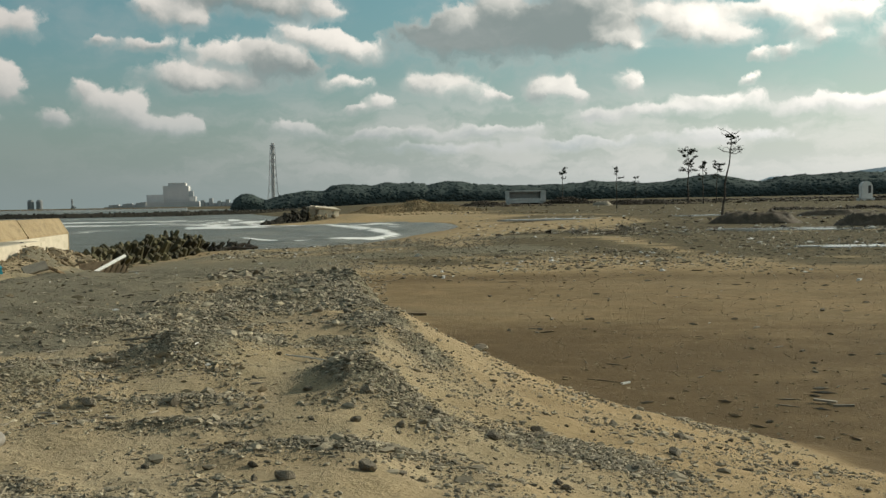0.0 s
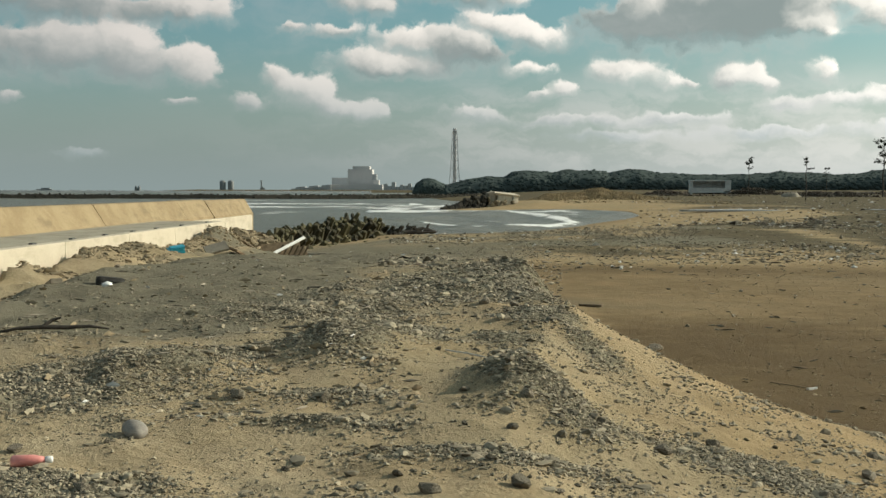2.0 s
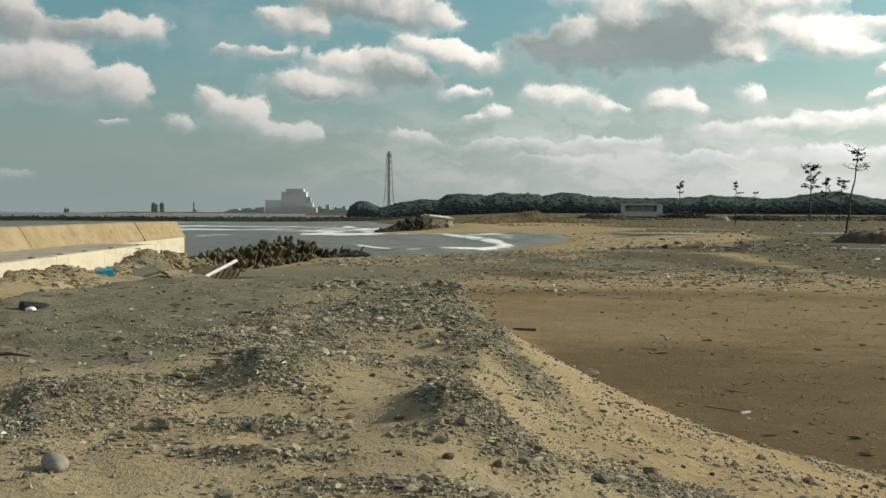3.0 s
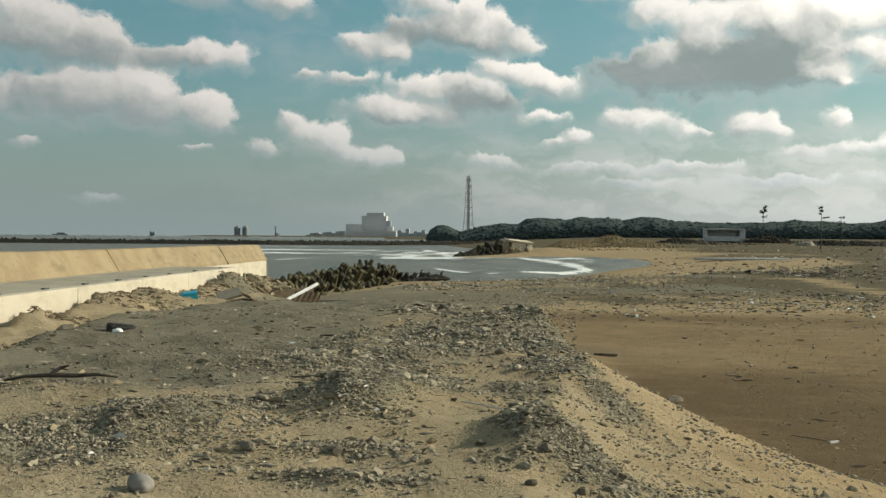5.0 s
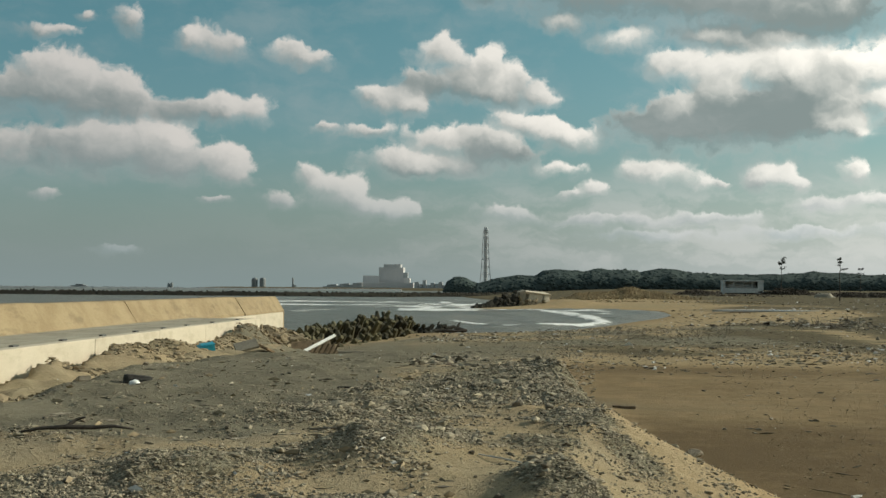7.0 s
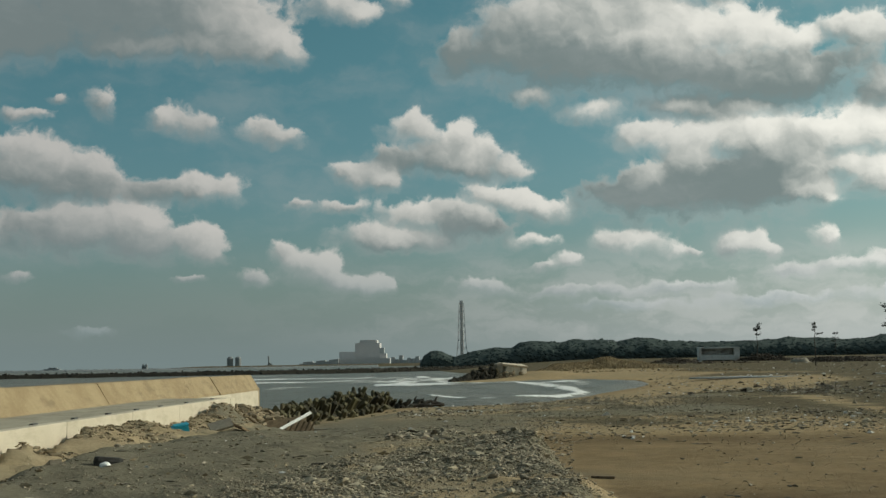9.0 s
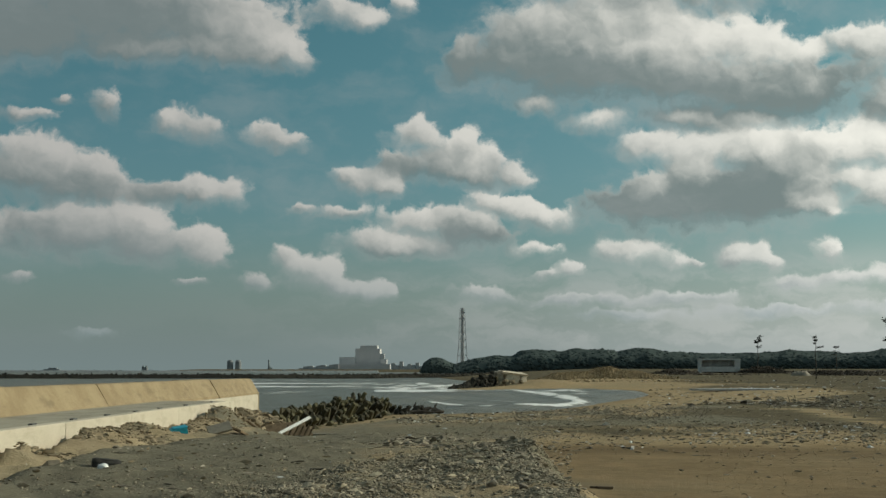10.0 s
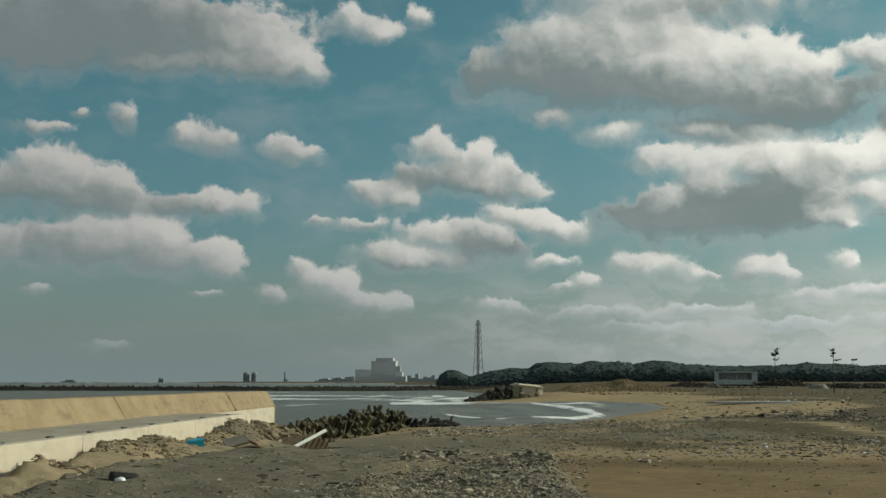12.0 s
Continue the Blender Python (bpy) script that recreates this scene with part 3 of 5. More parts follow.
def bank(x, y):
    """1 on the raised bank under the camera, 0 on the low sand beside it."""
    top = lerp(y, [-20, 5, 8, 14, 19, 21.5, 24, 30, 40, 60], [-1, 0.1, 0.42, 1.15, 1.10, 0.95, 0.0, -2.0, -5.0, -9.0])
    foot = lerp(y, [-20, 5, 8, 12, 13, 14.6, 16, 21, 24, 30, 40, 60], [11, 9.4, 8.2, 7.0, 6.5, 5.6, 5.0, 4.1, 3.8, 3.7, 3.9, 5.0])
    wave = fuzz(x, y, 2.2, 3) * 0.25 + fuzz(x, y, 0.8, 4) * 0.08
    t = np.clip((x + wave - top) / (foot - top), 0, 1)
    fall = lerp(y, [8, 14, 17, 20, 25, 32], [1.10, 1.25, 1.6, 2.1, 2.1, 1.4])
    return (1 - t) ** fall * (1 - 0.25 * t * (1 - t))


def height(x, y):
    x, y = np.asarray(x, float), np.asarray(y, float)
    d = from_shore(x, y)
    dist = np.hypot(x, y)
    inland = lerp(dist, [0, 55, 75, 110, 200, 320, 520, 900, 1800, 5000], [-1.52, -1.5, -1.38, -1.32, -1.15, -0.8, 0.75, 3.0, 4.0, 4.0])
    inland = inland + fuzz(x, y, 30, 1) * 0.12 * ease(dist, 55, 120) + fuzz(x, y, 9, 2) * 0.05 * ease(dist, 50, 80)
    beach = SEA + np.where(d > 0, 0.045 * d, 0.06 * d)
    low = -np.logaddexp(-inland / 0.12, -beach / 0.12) * 0.12
    low = np.maximum(low, -7.0)
    crown = lerp(y, [-20, 5, 6.5, 9, 13, 20, 26, 31, 36, 50, 70, 92, 108, 120], [-0.1, -0.06, -0.06, 0.04, 0.22, 0.30, 0.16, -0.05, -0.30, -0.95, -1.35, -1.75, -2.02, -2.2])
    seaward = lerp(y, [20, 30, 38, 43, 50, 60, 75, 95, 108, 120], [0.30, 0.05, -0.30, -0.56, -1.30, -1.55, -1.72, -1.93, -2.05, -2.2])
    left = ease(-x / np.maximum(y, 1.0), 0.035, 0.075) * ease(y, 20, 26)
    seaward = seaward - 0.62 * ease(-x / np.maximum(y, 1.0), 0.085, 0.135) * ease(y, 27, 37) * (1 - ease(y, 48, 56))
    crown = crown * (1 - left) + seaward * left
    crown = crown + 0.10 * ease(-x, 1.5, 3.2) * ease(y, 5, 10) * (1 - ease(y, 16, 26))
    # the trench between the old road and the sea wall, with drifts of sand against it
    trench = ease(-x, 5.2 + fuzz(x, y, 3, 6) * 0.5, 6.6) * ease(y, 8, 14) * (1 - ease(y, 48, 60))
    floor = -0.36 + 0.48 * np.exp(-((x + 8.9) / 1.0) ** 2 - ((y - 31.6) / 3.6) ** 4) + 1.05 * np.exp(-((x + 9.15) / 1.1) ** 2 - ((y - 46.3) / 3.2) ** 2)
    floor = floor + 0.30 * np.exp(-((x + 9.2) / 0.8) ** 2 - ((y - 25.5) / 1.6) ** 2) + fuzz(x, y, 1.3, 7) * 0.13 + fuzz(x, y, 0.5, 17) * 0.08 + fuzz(x, y, 0.25, 18) * 0.025
    floor = floor + lerp(y, [41, 50, 60], [0, -0.9, -1.2])
    crown = crown * (1 - trench) + floor * trench
    crown = np.minimum(crown, np.where(x < -9.3, np.maximum(beach + 1.4, -0.4), 9))
    crown = crown - ease(y, 54, 62) * np.maximum(0, crown - (beach + 0.30))
    low = low + 1.15 * np.exp(-((x - 16.5) / 7.0) ** 2 - ((y - 257) / 9.0) ** 2)
    for mx, my, wx, wy, tall in REED_MOUNDS:
        low = low + tall * np.exp(-((x - mx) / wx) ** 2 - ((y - my) / wy) ** 2) * (1 + 0.12 * fuzz(x, y, 3.5, 16))
    m = bank(x, y)
    z = low * (1 - m) + np.maximum(crown, np.where(y > 40, low, -9)) * m
    near = 1 - ease(dist, 26, 60)
    for bx, by, w, l, h, s in BUMPS:
        z = z + h * np.exp(-((x - bx) / w) ** 2 - ((y - by) / l) ** 2)
    rough = 0.25 + 0.75 * m
    z = z + near * rough * (fuzz(x, y, 1.1, 8) * 0.048 + fuzz(x, y, 0.42, 9) * 0.034 + fuzz(x, y, 0.17, 10) * 0.010 * (1 + 2 * np.minimum(1, stoniness(x, y))))
    return z


def on_ground(x, y):
    return float(height(np.array([x]), np.array([y]))[0])


def sheet(name, radii, angles, rise_of, mat):
    """A round sheet about the camera's place, finer nearby and ahead."""
    r, a = np.meshgrid(radii, angles, indexing="ij")
    x, y = r * np.sin(a), r * np.cos(a)
    z = rise_of(x, y)
    n, k = r.shape
    verts = np.stack([x, y, z], -1).reshape(-1, 3)
    i = np.arange(n * k).reshape(n, k)
    nxt = np.roll(i, -1, 1)
    faces = np.stack([i[:-1], i[1:], nxt[1:], nxt[:-1]], -1).reshape(-1, 4)
    mesh = bpy.data.meshes.new(name)
    mesh.from_pydata(verts.tolist(), [], faces[:, ::-1].tolist())
    mesh.materials.append(mat)
    return smooth(new(name, mesh)), x.ravel(), y.ravel()


def attribute(ob, name, values):
    layer = ob.data.attributes.new(name, "FLOAT", "POINT")
    layer.data.foreach_set("value", np.asarray(values, np.float32))


ahead = np.radians(np.arange(-30, 38, 0.22))
round_about = np.radians(np.concatenate([np.arange(38, 330, 2.5)]))
angles = np.concatenate([ahead, round_about])
radii = np.concatenate([[0.02, 0.5, 1.2, 2.0], np.geomspace(2.8, 42, 330), np.geomspace(43, 420, 190), np.geomspace(430, 4900, 60)])
ground, gx, gy = sheet("ground", radii, angles, height, GROUND)
tagged(ground, "brown sand and gravel shore, stony bank and flat plain", "ground", kind="structure")
gdist = np.hypot(gx, gy)
gshore = from_shore(gx, gy)
gbank = bank(gx, gy)
bearing = np.degrees(np.arctan2(gx, gy))
path = np.exp(-((gx - lerp(gy, [30, 38, 47, 61, 71, 91], [19.5, 20.2, 21, 22.6, 23.7, 26.1]) - fuzz(gx, gy, 6, 14) * 0.6) / lerp(gy, [38, 91], [1.0, 2.6])) ** 2) * (gy > 30) * (gy < 96) * np.clip(0.85 + 0.45 * fuzz(gx, gy, 2.2, 39) + 0.3 * fuzz(gx, gy, 0.9, 40), 0, 1)
open_sand = ease(gdist, 112, 125) * (1 - ease(gdist, 190, 215)) * ease(bearing, 4, 7) * (1 - ease(bearing, 15, 19))
debris_band = ease(gdist + fuzz(gx, gy, 5, 23) * 4, 50, 66) * (1 - ease(gdist, 105, 125)) * (gshore > 3)
crest = ease(gy, 20, 25) * (1 - ease(gy, 46, 60)) * ease(gx, -4, -1) * ease(gbank, 0.02, 0.08)
scatter = 0.30 * ease(gbank, 0.04, 0.15) * ease(gx, -1.2, 0.2) * (1 - ease(gy, 22, 28)) * (0.7 + 0.6 * fuzz(gx, gy, 0.8, 47))
attribute(ground, "gravel", np.clip(stoniness(gx, gy) * 0.9 + scatter + crest * (0.6 + 0.35 * fuzz(gx, gy, 3, 37) + 0.2 * fuzz(gx, gy, 1, 38)) + debris_band * (1 - 0.9 * path) * (1 - 0.6 * ease(bearing, 11, 16)) * (0.50 + 0.3 * fuzz(gx, gy, 7, 19) + 0.2 * fuzz(gx, gy, 2.5, 20)), 0, 1.2))
pit = (1 - ease(gbank, 0.03, 0.16)) * (1 - ease(gdist + fuzz(gx, gy, 7, 24) * 4, 46, 62)) * (gy > -30)
pit = pit * (1 - 0.34 * ease(gdist + fuzz(gx, gy, 9, 25) * 5 + fuzz(gx, gy, 3, 26) * 2, 24, 34) + 0.2 * ease(gdist, 44, 52))
attribute(ground, "ochre", np.clip(np.maximum((1 - ease(gbank + fuzz(gx, gy, 0.9, 34) * 0.12, 0.40, 1.0)) * (gx > -2), 0.12 * ease(gdist, 50, 80)) + 0.25 + 0.3 * fuzz(gx, gy, 0.7, 35), 0, 1))
attribute(ground, "wet", np.clip(pit + np.where(gy > 200, 1.0, 0.55) * (1 - ease(gshore, np.where(gy > 200, 0.3, 1.5), np.where(gy > 200, 2.5, 7))) * (1 - (gy < 54) * (gx > -12)), 0, 1))
road = 0.30 * ease(-gx, 0.3, 1.6) * (1 - ease(gy, 7, 10)) * (gy > 0) + ease(-gx, 1.2, 3.0) * ease(gbank, 0.5, 0.9) * ease(gy, 8, 13) * (1 - ease(gy, 60, 90)) * (1 - ease(-gx, 5.4, 6.4) * ease(gy, 12, 16) * (1 - ease(gy, 40, 46)))
ragged = gx + fuzz(gx, gy, 6, 27) * 3 + fuzz(gx, gy, 2, 28)
road = road + 0.5 * ease(gy, 10, 14) * (1 - ease(gy, 28, 40)) * (1 - ease(gx + fuzz(gx, gy, 1.6, 44) * 0.8, -0.2, 1.3)) * ease(gx, -6, -4)
attribute(ground, "road", road + 0.7 * ease(gy, 22, 30) * (1 - ease(gy, 62, 95)) * (1 - ease(ragged, 1, 9)) * ease(gx, -8, -6))
plain_scrub = ease(gdist + fuzz(gx, gy, 6, 36) * 5, 54, 72) * ease(bearing, 7, 13) * (0.92 + 0.45 * fuzz(gx, gy, 16, 12) + 0.25 * fuzz(gx, gy, 5, 13))
strand_scrub = ease(gdist + fuzz(gx, gy, 5, 23) * 4, 50, 64) * (1 - ease(gdist, 108, 124)) * ease(gshore, 6, 20) * (0.55 + 0.4 * fuzz(gx, gy, 8, 29) + 0.3 * fuzz(gx, gy, 2.6, 30))
far_scrub = ease(gdist, 120, 170) * (0.55 + 0.35 * ease(bearing, 13, 17) + 0.5 * fuzz(gx, gy, 40, 12) + 0.3 * fuzz(gx, gy, 12, 33)) * ease(gshore, 20, 60)
# the last two terms only darken two spots on the stony crest
attribute(ground, "grass", np.clip((np.maximum(np.maximum(plain_scrub, strand_scrub), far_scrub) * (1 - 0.85 * open_sand) + 0.9 * ease(gdist, 330, 420)) * (1 - 0.65 * path) * (gy > 0) + 0.9 * np.exp(-((gx - 0.8) / 0.75) ** 2 - ((gy - 19.2) / 1.3) ** 2) + 0.5 * np.exp(-((gx - 1.6) / 0.5) ** 2 - ((gy - 17.8) / 1.0) ** 2), 0, 1))


# ---------------------------------------------------------------- the sea
def wave_lines(x, y):
    """Height and whiteness of the breaking waves."""
    d = -from_shore(x, y)
    dist = np.hypot(x, y)
    swell = np.sin(y / 9.0 + fuzz(x, y, 40, 21) * 2.2) * 0.14 + fuzz(x, y, 6, 22) * 0.10
    swell = swell * ease(d, 0, 12) * (1 - ease(dist, 500, 900))
    foam = np.zeros(np.shape(x))
    crest = np.zeros(np.shape(x))
    bay = (x > -14) & (y > 95) & (y < 340)
    lines = ((4.0, 2.4, 0.30, 1.2), (12.0, 2.2, 0.25, 1.15), (22.0, 3.6, 0.45, 1.1))
    for off, wide, high, white in lines:
        k = np.exp(-((d - off - fuzz(x, y, 22, int(off)) * 3.5) / wide) ** 2) * bay
        crest = crest + high * k * (0.4 + 0.6 * (fuzz(x, y, 25, int(off) + 3) > -0.3))
        foam = np.maximum(foam, white * k * np.clip(0.55 + 0.9 * fuzz(x, y, 13, int(off) + 5), 0.1, 1.15))
    foam = np.maximum(foam, 0.50 * np.exp(-((d - 1.2) / 1.6) ** 2) * bay)
    # broken water round the point, and one small breaker by the logs
    foam = np.maximum(foam, 0.80 * np.exp(-((x + 10) / 17) ** 2 - ((y - 246) / 20) ** 2) * (0.8 + 0.5 * fuzz(x, y, 9, 46)))
    near_wave = np.exp(-((x - 0.4) / 1.7) ** 2 - ((y - 115 - 0.5 * x) / 1.3) ** 2)
    foam, crest = np.maximum(foam, 1.1 * near_wave), crest + 0.35 * near_wave
    # the front of a spent wave sweeping round into the bay
    front = [(-3.0, 123), (1.5, 119), (5.0, 118), (9.7, 123), (12.6, 132), (13.8, 145), (13.7, 166), (11.0, 190), (6.0, 208)]
    reach = np.full(np.shape(x), 1e9)
    for (ax, ay), (bx, by) in zip(front, front[1:]):
        ex, ey = (bx - ax) * 2.2, by - ay
        t = np.clip(((x - ax) * 2.2 * ex + (y - ay) * ey) / (ex * ex + ey * ey), 0, 1)
        reach = np.minimum(reach, np.hypot((x - ax) * 2.2 - t * ex, y - ay - t * ey) / lerp(ay + t * ey, [118, 140, 200], [1.7, 2.4, 6.5]))
    sweep = np.exp(-reach ** 2)
    foam, crest = np.maximum(foam * (1 - 0.75 * bay * (y < 190)), 0.92 * sweep), crest + 0.18 * sweep
    # surf farther out, between the breakwater and the point
    for yy, wide, a, b in ((205, 9, -40, 4), (262, 11, -62, 2), (330, 12, -80, -8), (430, 16, -95, 0), (700, 60, -120, -10)):
        k = np.exp(-((y - yy - fuzz(x, y, 30, yy) * 7) / wide) ** 2) * ease(x, a, a + 14) * (1 - ease(x, b - 8, b + 6))
        foam = np.maximum(foam, k * np.clip(0.72 + 0.6 * fuzz(x * 0.5, y, 14, yy + 1), 0, 1.1))
        crest = crest + 0.25 * k
    return swell + crest, np.clip(foam, 0, 1.1), d


sea_radii = np.concatenate([np.geomspace(36, 420, 260), np.geomspace(425, 1400, 70), np.geomspace(1450, 4950, 20)])
sea_angles = np.concatenate([np.radians(np.arange(-31, 16, 0.2)), np.radians(np.arange(16, 329, 6.0))])
sea, sx, sy = sheet("sea", sea_radii, sea_angles, lambda x, y: SEA + wave_lines(x, y)[0], WATER)
tagged(sea, "grey-brown sea with white breaking surf", "sea", kind="structure")
sea.name = "water"
attribute(sea, "foam", wave_lines(sx, sy)[1])


# ---------------------------------------------------------------- sea wall
def sea_wall():
    """A stepped concrete wall: a leaning parapet, a walkway behind it and a pale facing towards the land."""
    wall = empty("seawall", pose(0, 0, 0), "stepped concrete sea wall with ochre parapet and pale facing", "sea wall")
    rng = random.Random(4)
    # parapet blocks, each with a slightly different seat
    cuts = [-24, -14, -4, 6, 16, 25.5, 34.8, 43.5, 56.8, 62.9, 75.0]
    for k, (a, b) in enumerate(zip(cuts, cuts[1:])):
        drop = 0.03 if b > 65 else rng.uniform(-0.012, 0.012)
        foot = -12.45 + (0.07 if b > 65 else 0.0)
        shape = [(foot, -1.6), (foot, 0.26 - drop), (foot - 0.06, 0.32 - drop), (foot - 0.50, 1.04 - drop), (foot - 0.57, 1.10 - drop), (foot - 1.0, 1.10 - drop), (foot - 1.05, 1.02 - drop), (foot - 1.5, -1.6)]
        bm = bmesh.new()
        add_prism(bm, shape, a + 0.012, b - 0.012)
        for v in bm.verts:
            if v.co.z > 0.9:
                v.co.z += rng.uniform(-0.015, 0.015)
        part("parapet_block", bm, PARAPET, wall, "ochre-stained leaning concrete block")
    # bare lower course under the last two blocks, laid open where the walkway broke off
    bm = bmesh.new()
    add_box(bm, (0.5, 22.0, 1.4), pose(-12.42, 62.4, -0.56), 0.03)
    part("footing", bm, PALE, wall, "pale concrete footing")
    # walkway slabs
    ends = [-24, -17, -10, -3, 4, 11, 18, 24, 30, 36, 42, 51.2]
    for a, b in zip(ends, ends[1:]):
        bm = bmesh.new()
        add_box(bm, (2.46, b - a - 0.02, 0.22), pose(-11.22, (a + b) / 2, 0.19 + rng.uniform(-0.006, 0.006)), 0.02)
        part("walkway_slab", bm, WALKWAY, wall, "grey weathered walkway slab")
        bm = bmesh.new()
        add_box(bm, (0.34, b - a - 0.015, 1.5), pose(-9.82, (a + b) / 2, -0.44 + rng.uniform(-0.008, 0.008)), 0.025)
        part("facing_panel", bm, PALE, wall, "pale concrete facing panel")
        for q in (0.25, 0.75):
            # a solid bar; the shade inside the slot is put into its colour
            bm = bmesh.new()
            add_box(bm, (0.10, 0.30, 0.05), pose(-9.95, a + (b - a) * q, 0.318), 0.008)
            part("drain_slot", bm, GLOOM, wall, "drain slot given as a solid dark bar")
    bm = bmesh.new()
    add_box(bm, (0.34, 0.9, 1.45), pose(-9.815, 51.68, -0.46), 0.03)
    part("end_block", bm, PALE, wall, "pale broken end block")
    return wall


sea_wall()


# ---------------------------------------------------------------- tetrapods
def tetrapod_mesh(seed):
    rng = random.Random(seed)
    bm = bmesh.new()
    for d in ((0, 0, 1), (0.943, 0, -0.333), (-0.471, 0.816, -0.333), (-0.471, -0.816, -0.333)):
        d = Vector(d)
        add_tube(bm, [d * -0.05, d * 0.20, d * 0.96, d * 1.0], [0.25, 0.215, 0.135, 0.105], 6)
    for v in bm.verts:
        v.co += Vector((rng.uniform(-1, 1), rng.uniform(-1, 1), rng.uniform(-1, 1))) * 0.012
    mesh = bpy.data.meshes.new("tetrapod")
    bm.to_mesh(mesh)
    bm.free()
    mesh.materials.append(MOSSY)
    return mesh


TETRA = [tetrapod_mesh(k) for k in range(4)]


def tetrapods():
    rng = random.Random(9)
    for row in range(50):
        y = 52.5 + row * 1.02
        mid = float(lerp(y, [50, 60, 75, 88, 98, 110], [-9.8, -10.0, -9.7, -8.3, -6.7, -4.8]))
        crown = float(lerp(y, [50, 60, 78, 93, 99, 104], [-0.85, -0.72, -0.50, -0.28, -0.55, -1.2]))
        for lane, (off, drop) in enumerate(((2.5, 1.5), (1.5, 0.95), (0.55, 0.40), (-0.35, 0.0), (-1.3, 0.5), (-2.2, 1.1))):
            if lane < 2 and y > 92:
                continue
            ob = new("tetrapod", TETRA[rng.randrange(4)])
            s = rng.uniform(1.05, 1.25)
            z = crown - 0.75 * s - drop + rng.uniform(-0.14, 0.14)
            ob.matrix_world = pose(mid + off + rng.uniform(-0.2, 0.2), y + rng.uniform(-0.2, 0.2) + lane * 0.4, z, rng.gauss(48, 9), rng.gauss(24, 9), rng.gauss(20, 12)) @ Matrix.Scale(s, 4)
            tagged(ob, "weed-darkened concrete tetrapod piled by the surf", "tetrapod", "tetrapods along the shore")


tetrapods()


def rubble(name, path, count, size, mat, label, seed, spread, top, base=SEA - 0.3):
    """A long heap of blocks along a path of (x, y)."""
    rng = np.random.default_rng(seed)
    pts = np.array(path, float)
    seg = np.hypot(*np.diff(pts, axis=0).T)
    at = np.concatenate([[0], np.cumsum(seg)])
    s = rng.uniform(0, at[-1], count)
    x, y = np.interp(s, at, pts[:, 0]), np.interp(s, at, pts[:, 1])
    side = rng.uniform(-1, 1, count)
    top = np.interp(s, [0, at[-1]], top) if isinstance(top, tuple) else top
    z = base + (top - base) * (1 - np.abs(side)) * rng.uniform(0.55, 1.05, count)
    across = side * spread
    ob = heap(name, np.stack([x + across * 0.3, y + across, z], -1), rng.uniform(0.7, 1.3, count) * size, mat, rng, 1, 0.35)
    return tagged(ob, label, "breakwater", kind="stuff")


def breakwater_core(heap_ob, path, half, top):
    """The packed stone inside a breakwater, under its loose blocks."""
    bm = bmesh.new()
    rows = []
    for x, y in path:
        rows.append([bm.verts.new((x + off * 0.3, y + off, z)) for off, z in ((-half * 1.7, SEA - 1.0), (-half * 0.5, top), (half * 0.5, top), (half * 1.7, SEA - 1.0))])
    for a, b in zip(rows, rows[1:]):
        for k in range(3):
            bm.faces.new((a[k], a[k + 1], b[k + 1], b[k]))
    bm.faces.new(rows[0])
    bm.faces.new(rows[-1][::-1])
    bmesh.ops.recalc_face_normals(bm, faces=bm.faces[:])
    part("core", bm, heap_ob.data.materials[0], heap_ob)


OFFSHORE = [(-330, 500), (-200, 520), (-90, 545), (-40, 575), (0, 640), (18, 760)]
OUTER = [(-1150, 1900), (-700, 2050), (-380, 2200), (-160, 2330)]
breakwater_core(rubble("offshore_breakwater", OFFSHORE, 7500, 0.55, BLACKROCK, "long dark offshore breakwater of piled blocks", 3, 3.0, -0.1), OFFSHORE, 2.4, -0.35)
breakwater_core(rubble("outer_breakwater", OUTER, 2600, 1.0, FARSTEEL, "far grey harbour breakwater on the horizon", 5, 5.0, 1.6), OUTER, 4.0, 0.9)
rubble("black_rocks", [(-2.0, 243), (2.0, 248), (6.6, 251)], 260, 0.62, BLACKROCK, "wet black rocks tumbled along the point", 6, 1.9, (-2.2, 1.15))
rubble("pier_rubble", [(7.2, 250.5), (12.5, 250)], 60, 0.42, CLOD, "tan broken concrete under the wall stump", 17, 1.2, (0.3, -0.3))
rubble("washed_stones", [(-5.2, 99.5), (-3.4, 103)], 20, 0.34, BLACKROCK, "dark rocks washed by the surf", 7, 0.8, -1.45)


def drift_log(x, y, long, thick, turn, tilt):
    bm = bmesh.new()
    add_tube(bm, [(-long / 2, 0, 0), (-long * 0.2, 0.05, 0.04), (long * 0.2, -0.04, 0.0), (long / 2, 0.03, 0.05)], [thick * 0.6, thick * 0.5, thick * 0.42, thick * 0.2], 8)
    add_tube(bm, [(-long * 0.3, 0, 0), (-long * 0.22, 0.1, thick), (-long * 0.1, 0.15, thick * 1.5)], [thick * 0.3, thick * 0.22, thick * 0.1], 6)
    ob = part("driftwood_log", bm, BARK)
    ob.matrix_world = pose(x, y, on_ground(x, y) + thick * 0.5, 0, tilt, turn)
    tagged(ob, "dark wet driftwood log stranded beside the tetrapods", "log", "logs stranded by the surf")


drift_log(-3.4, 103.0, 1.9, 0.52, 5, -15)
drift_log(-2.0, 103.6, 1.1, 0.46, 0, 8)
drift_log(-3.0, 101.8, 2.4, 0.30, 4, 0)


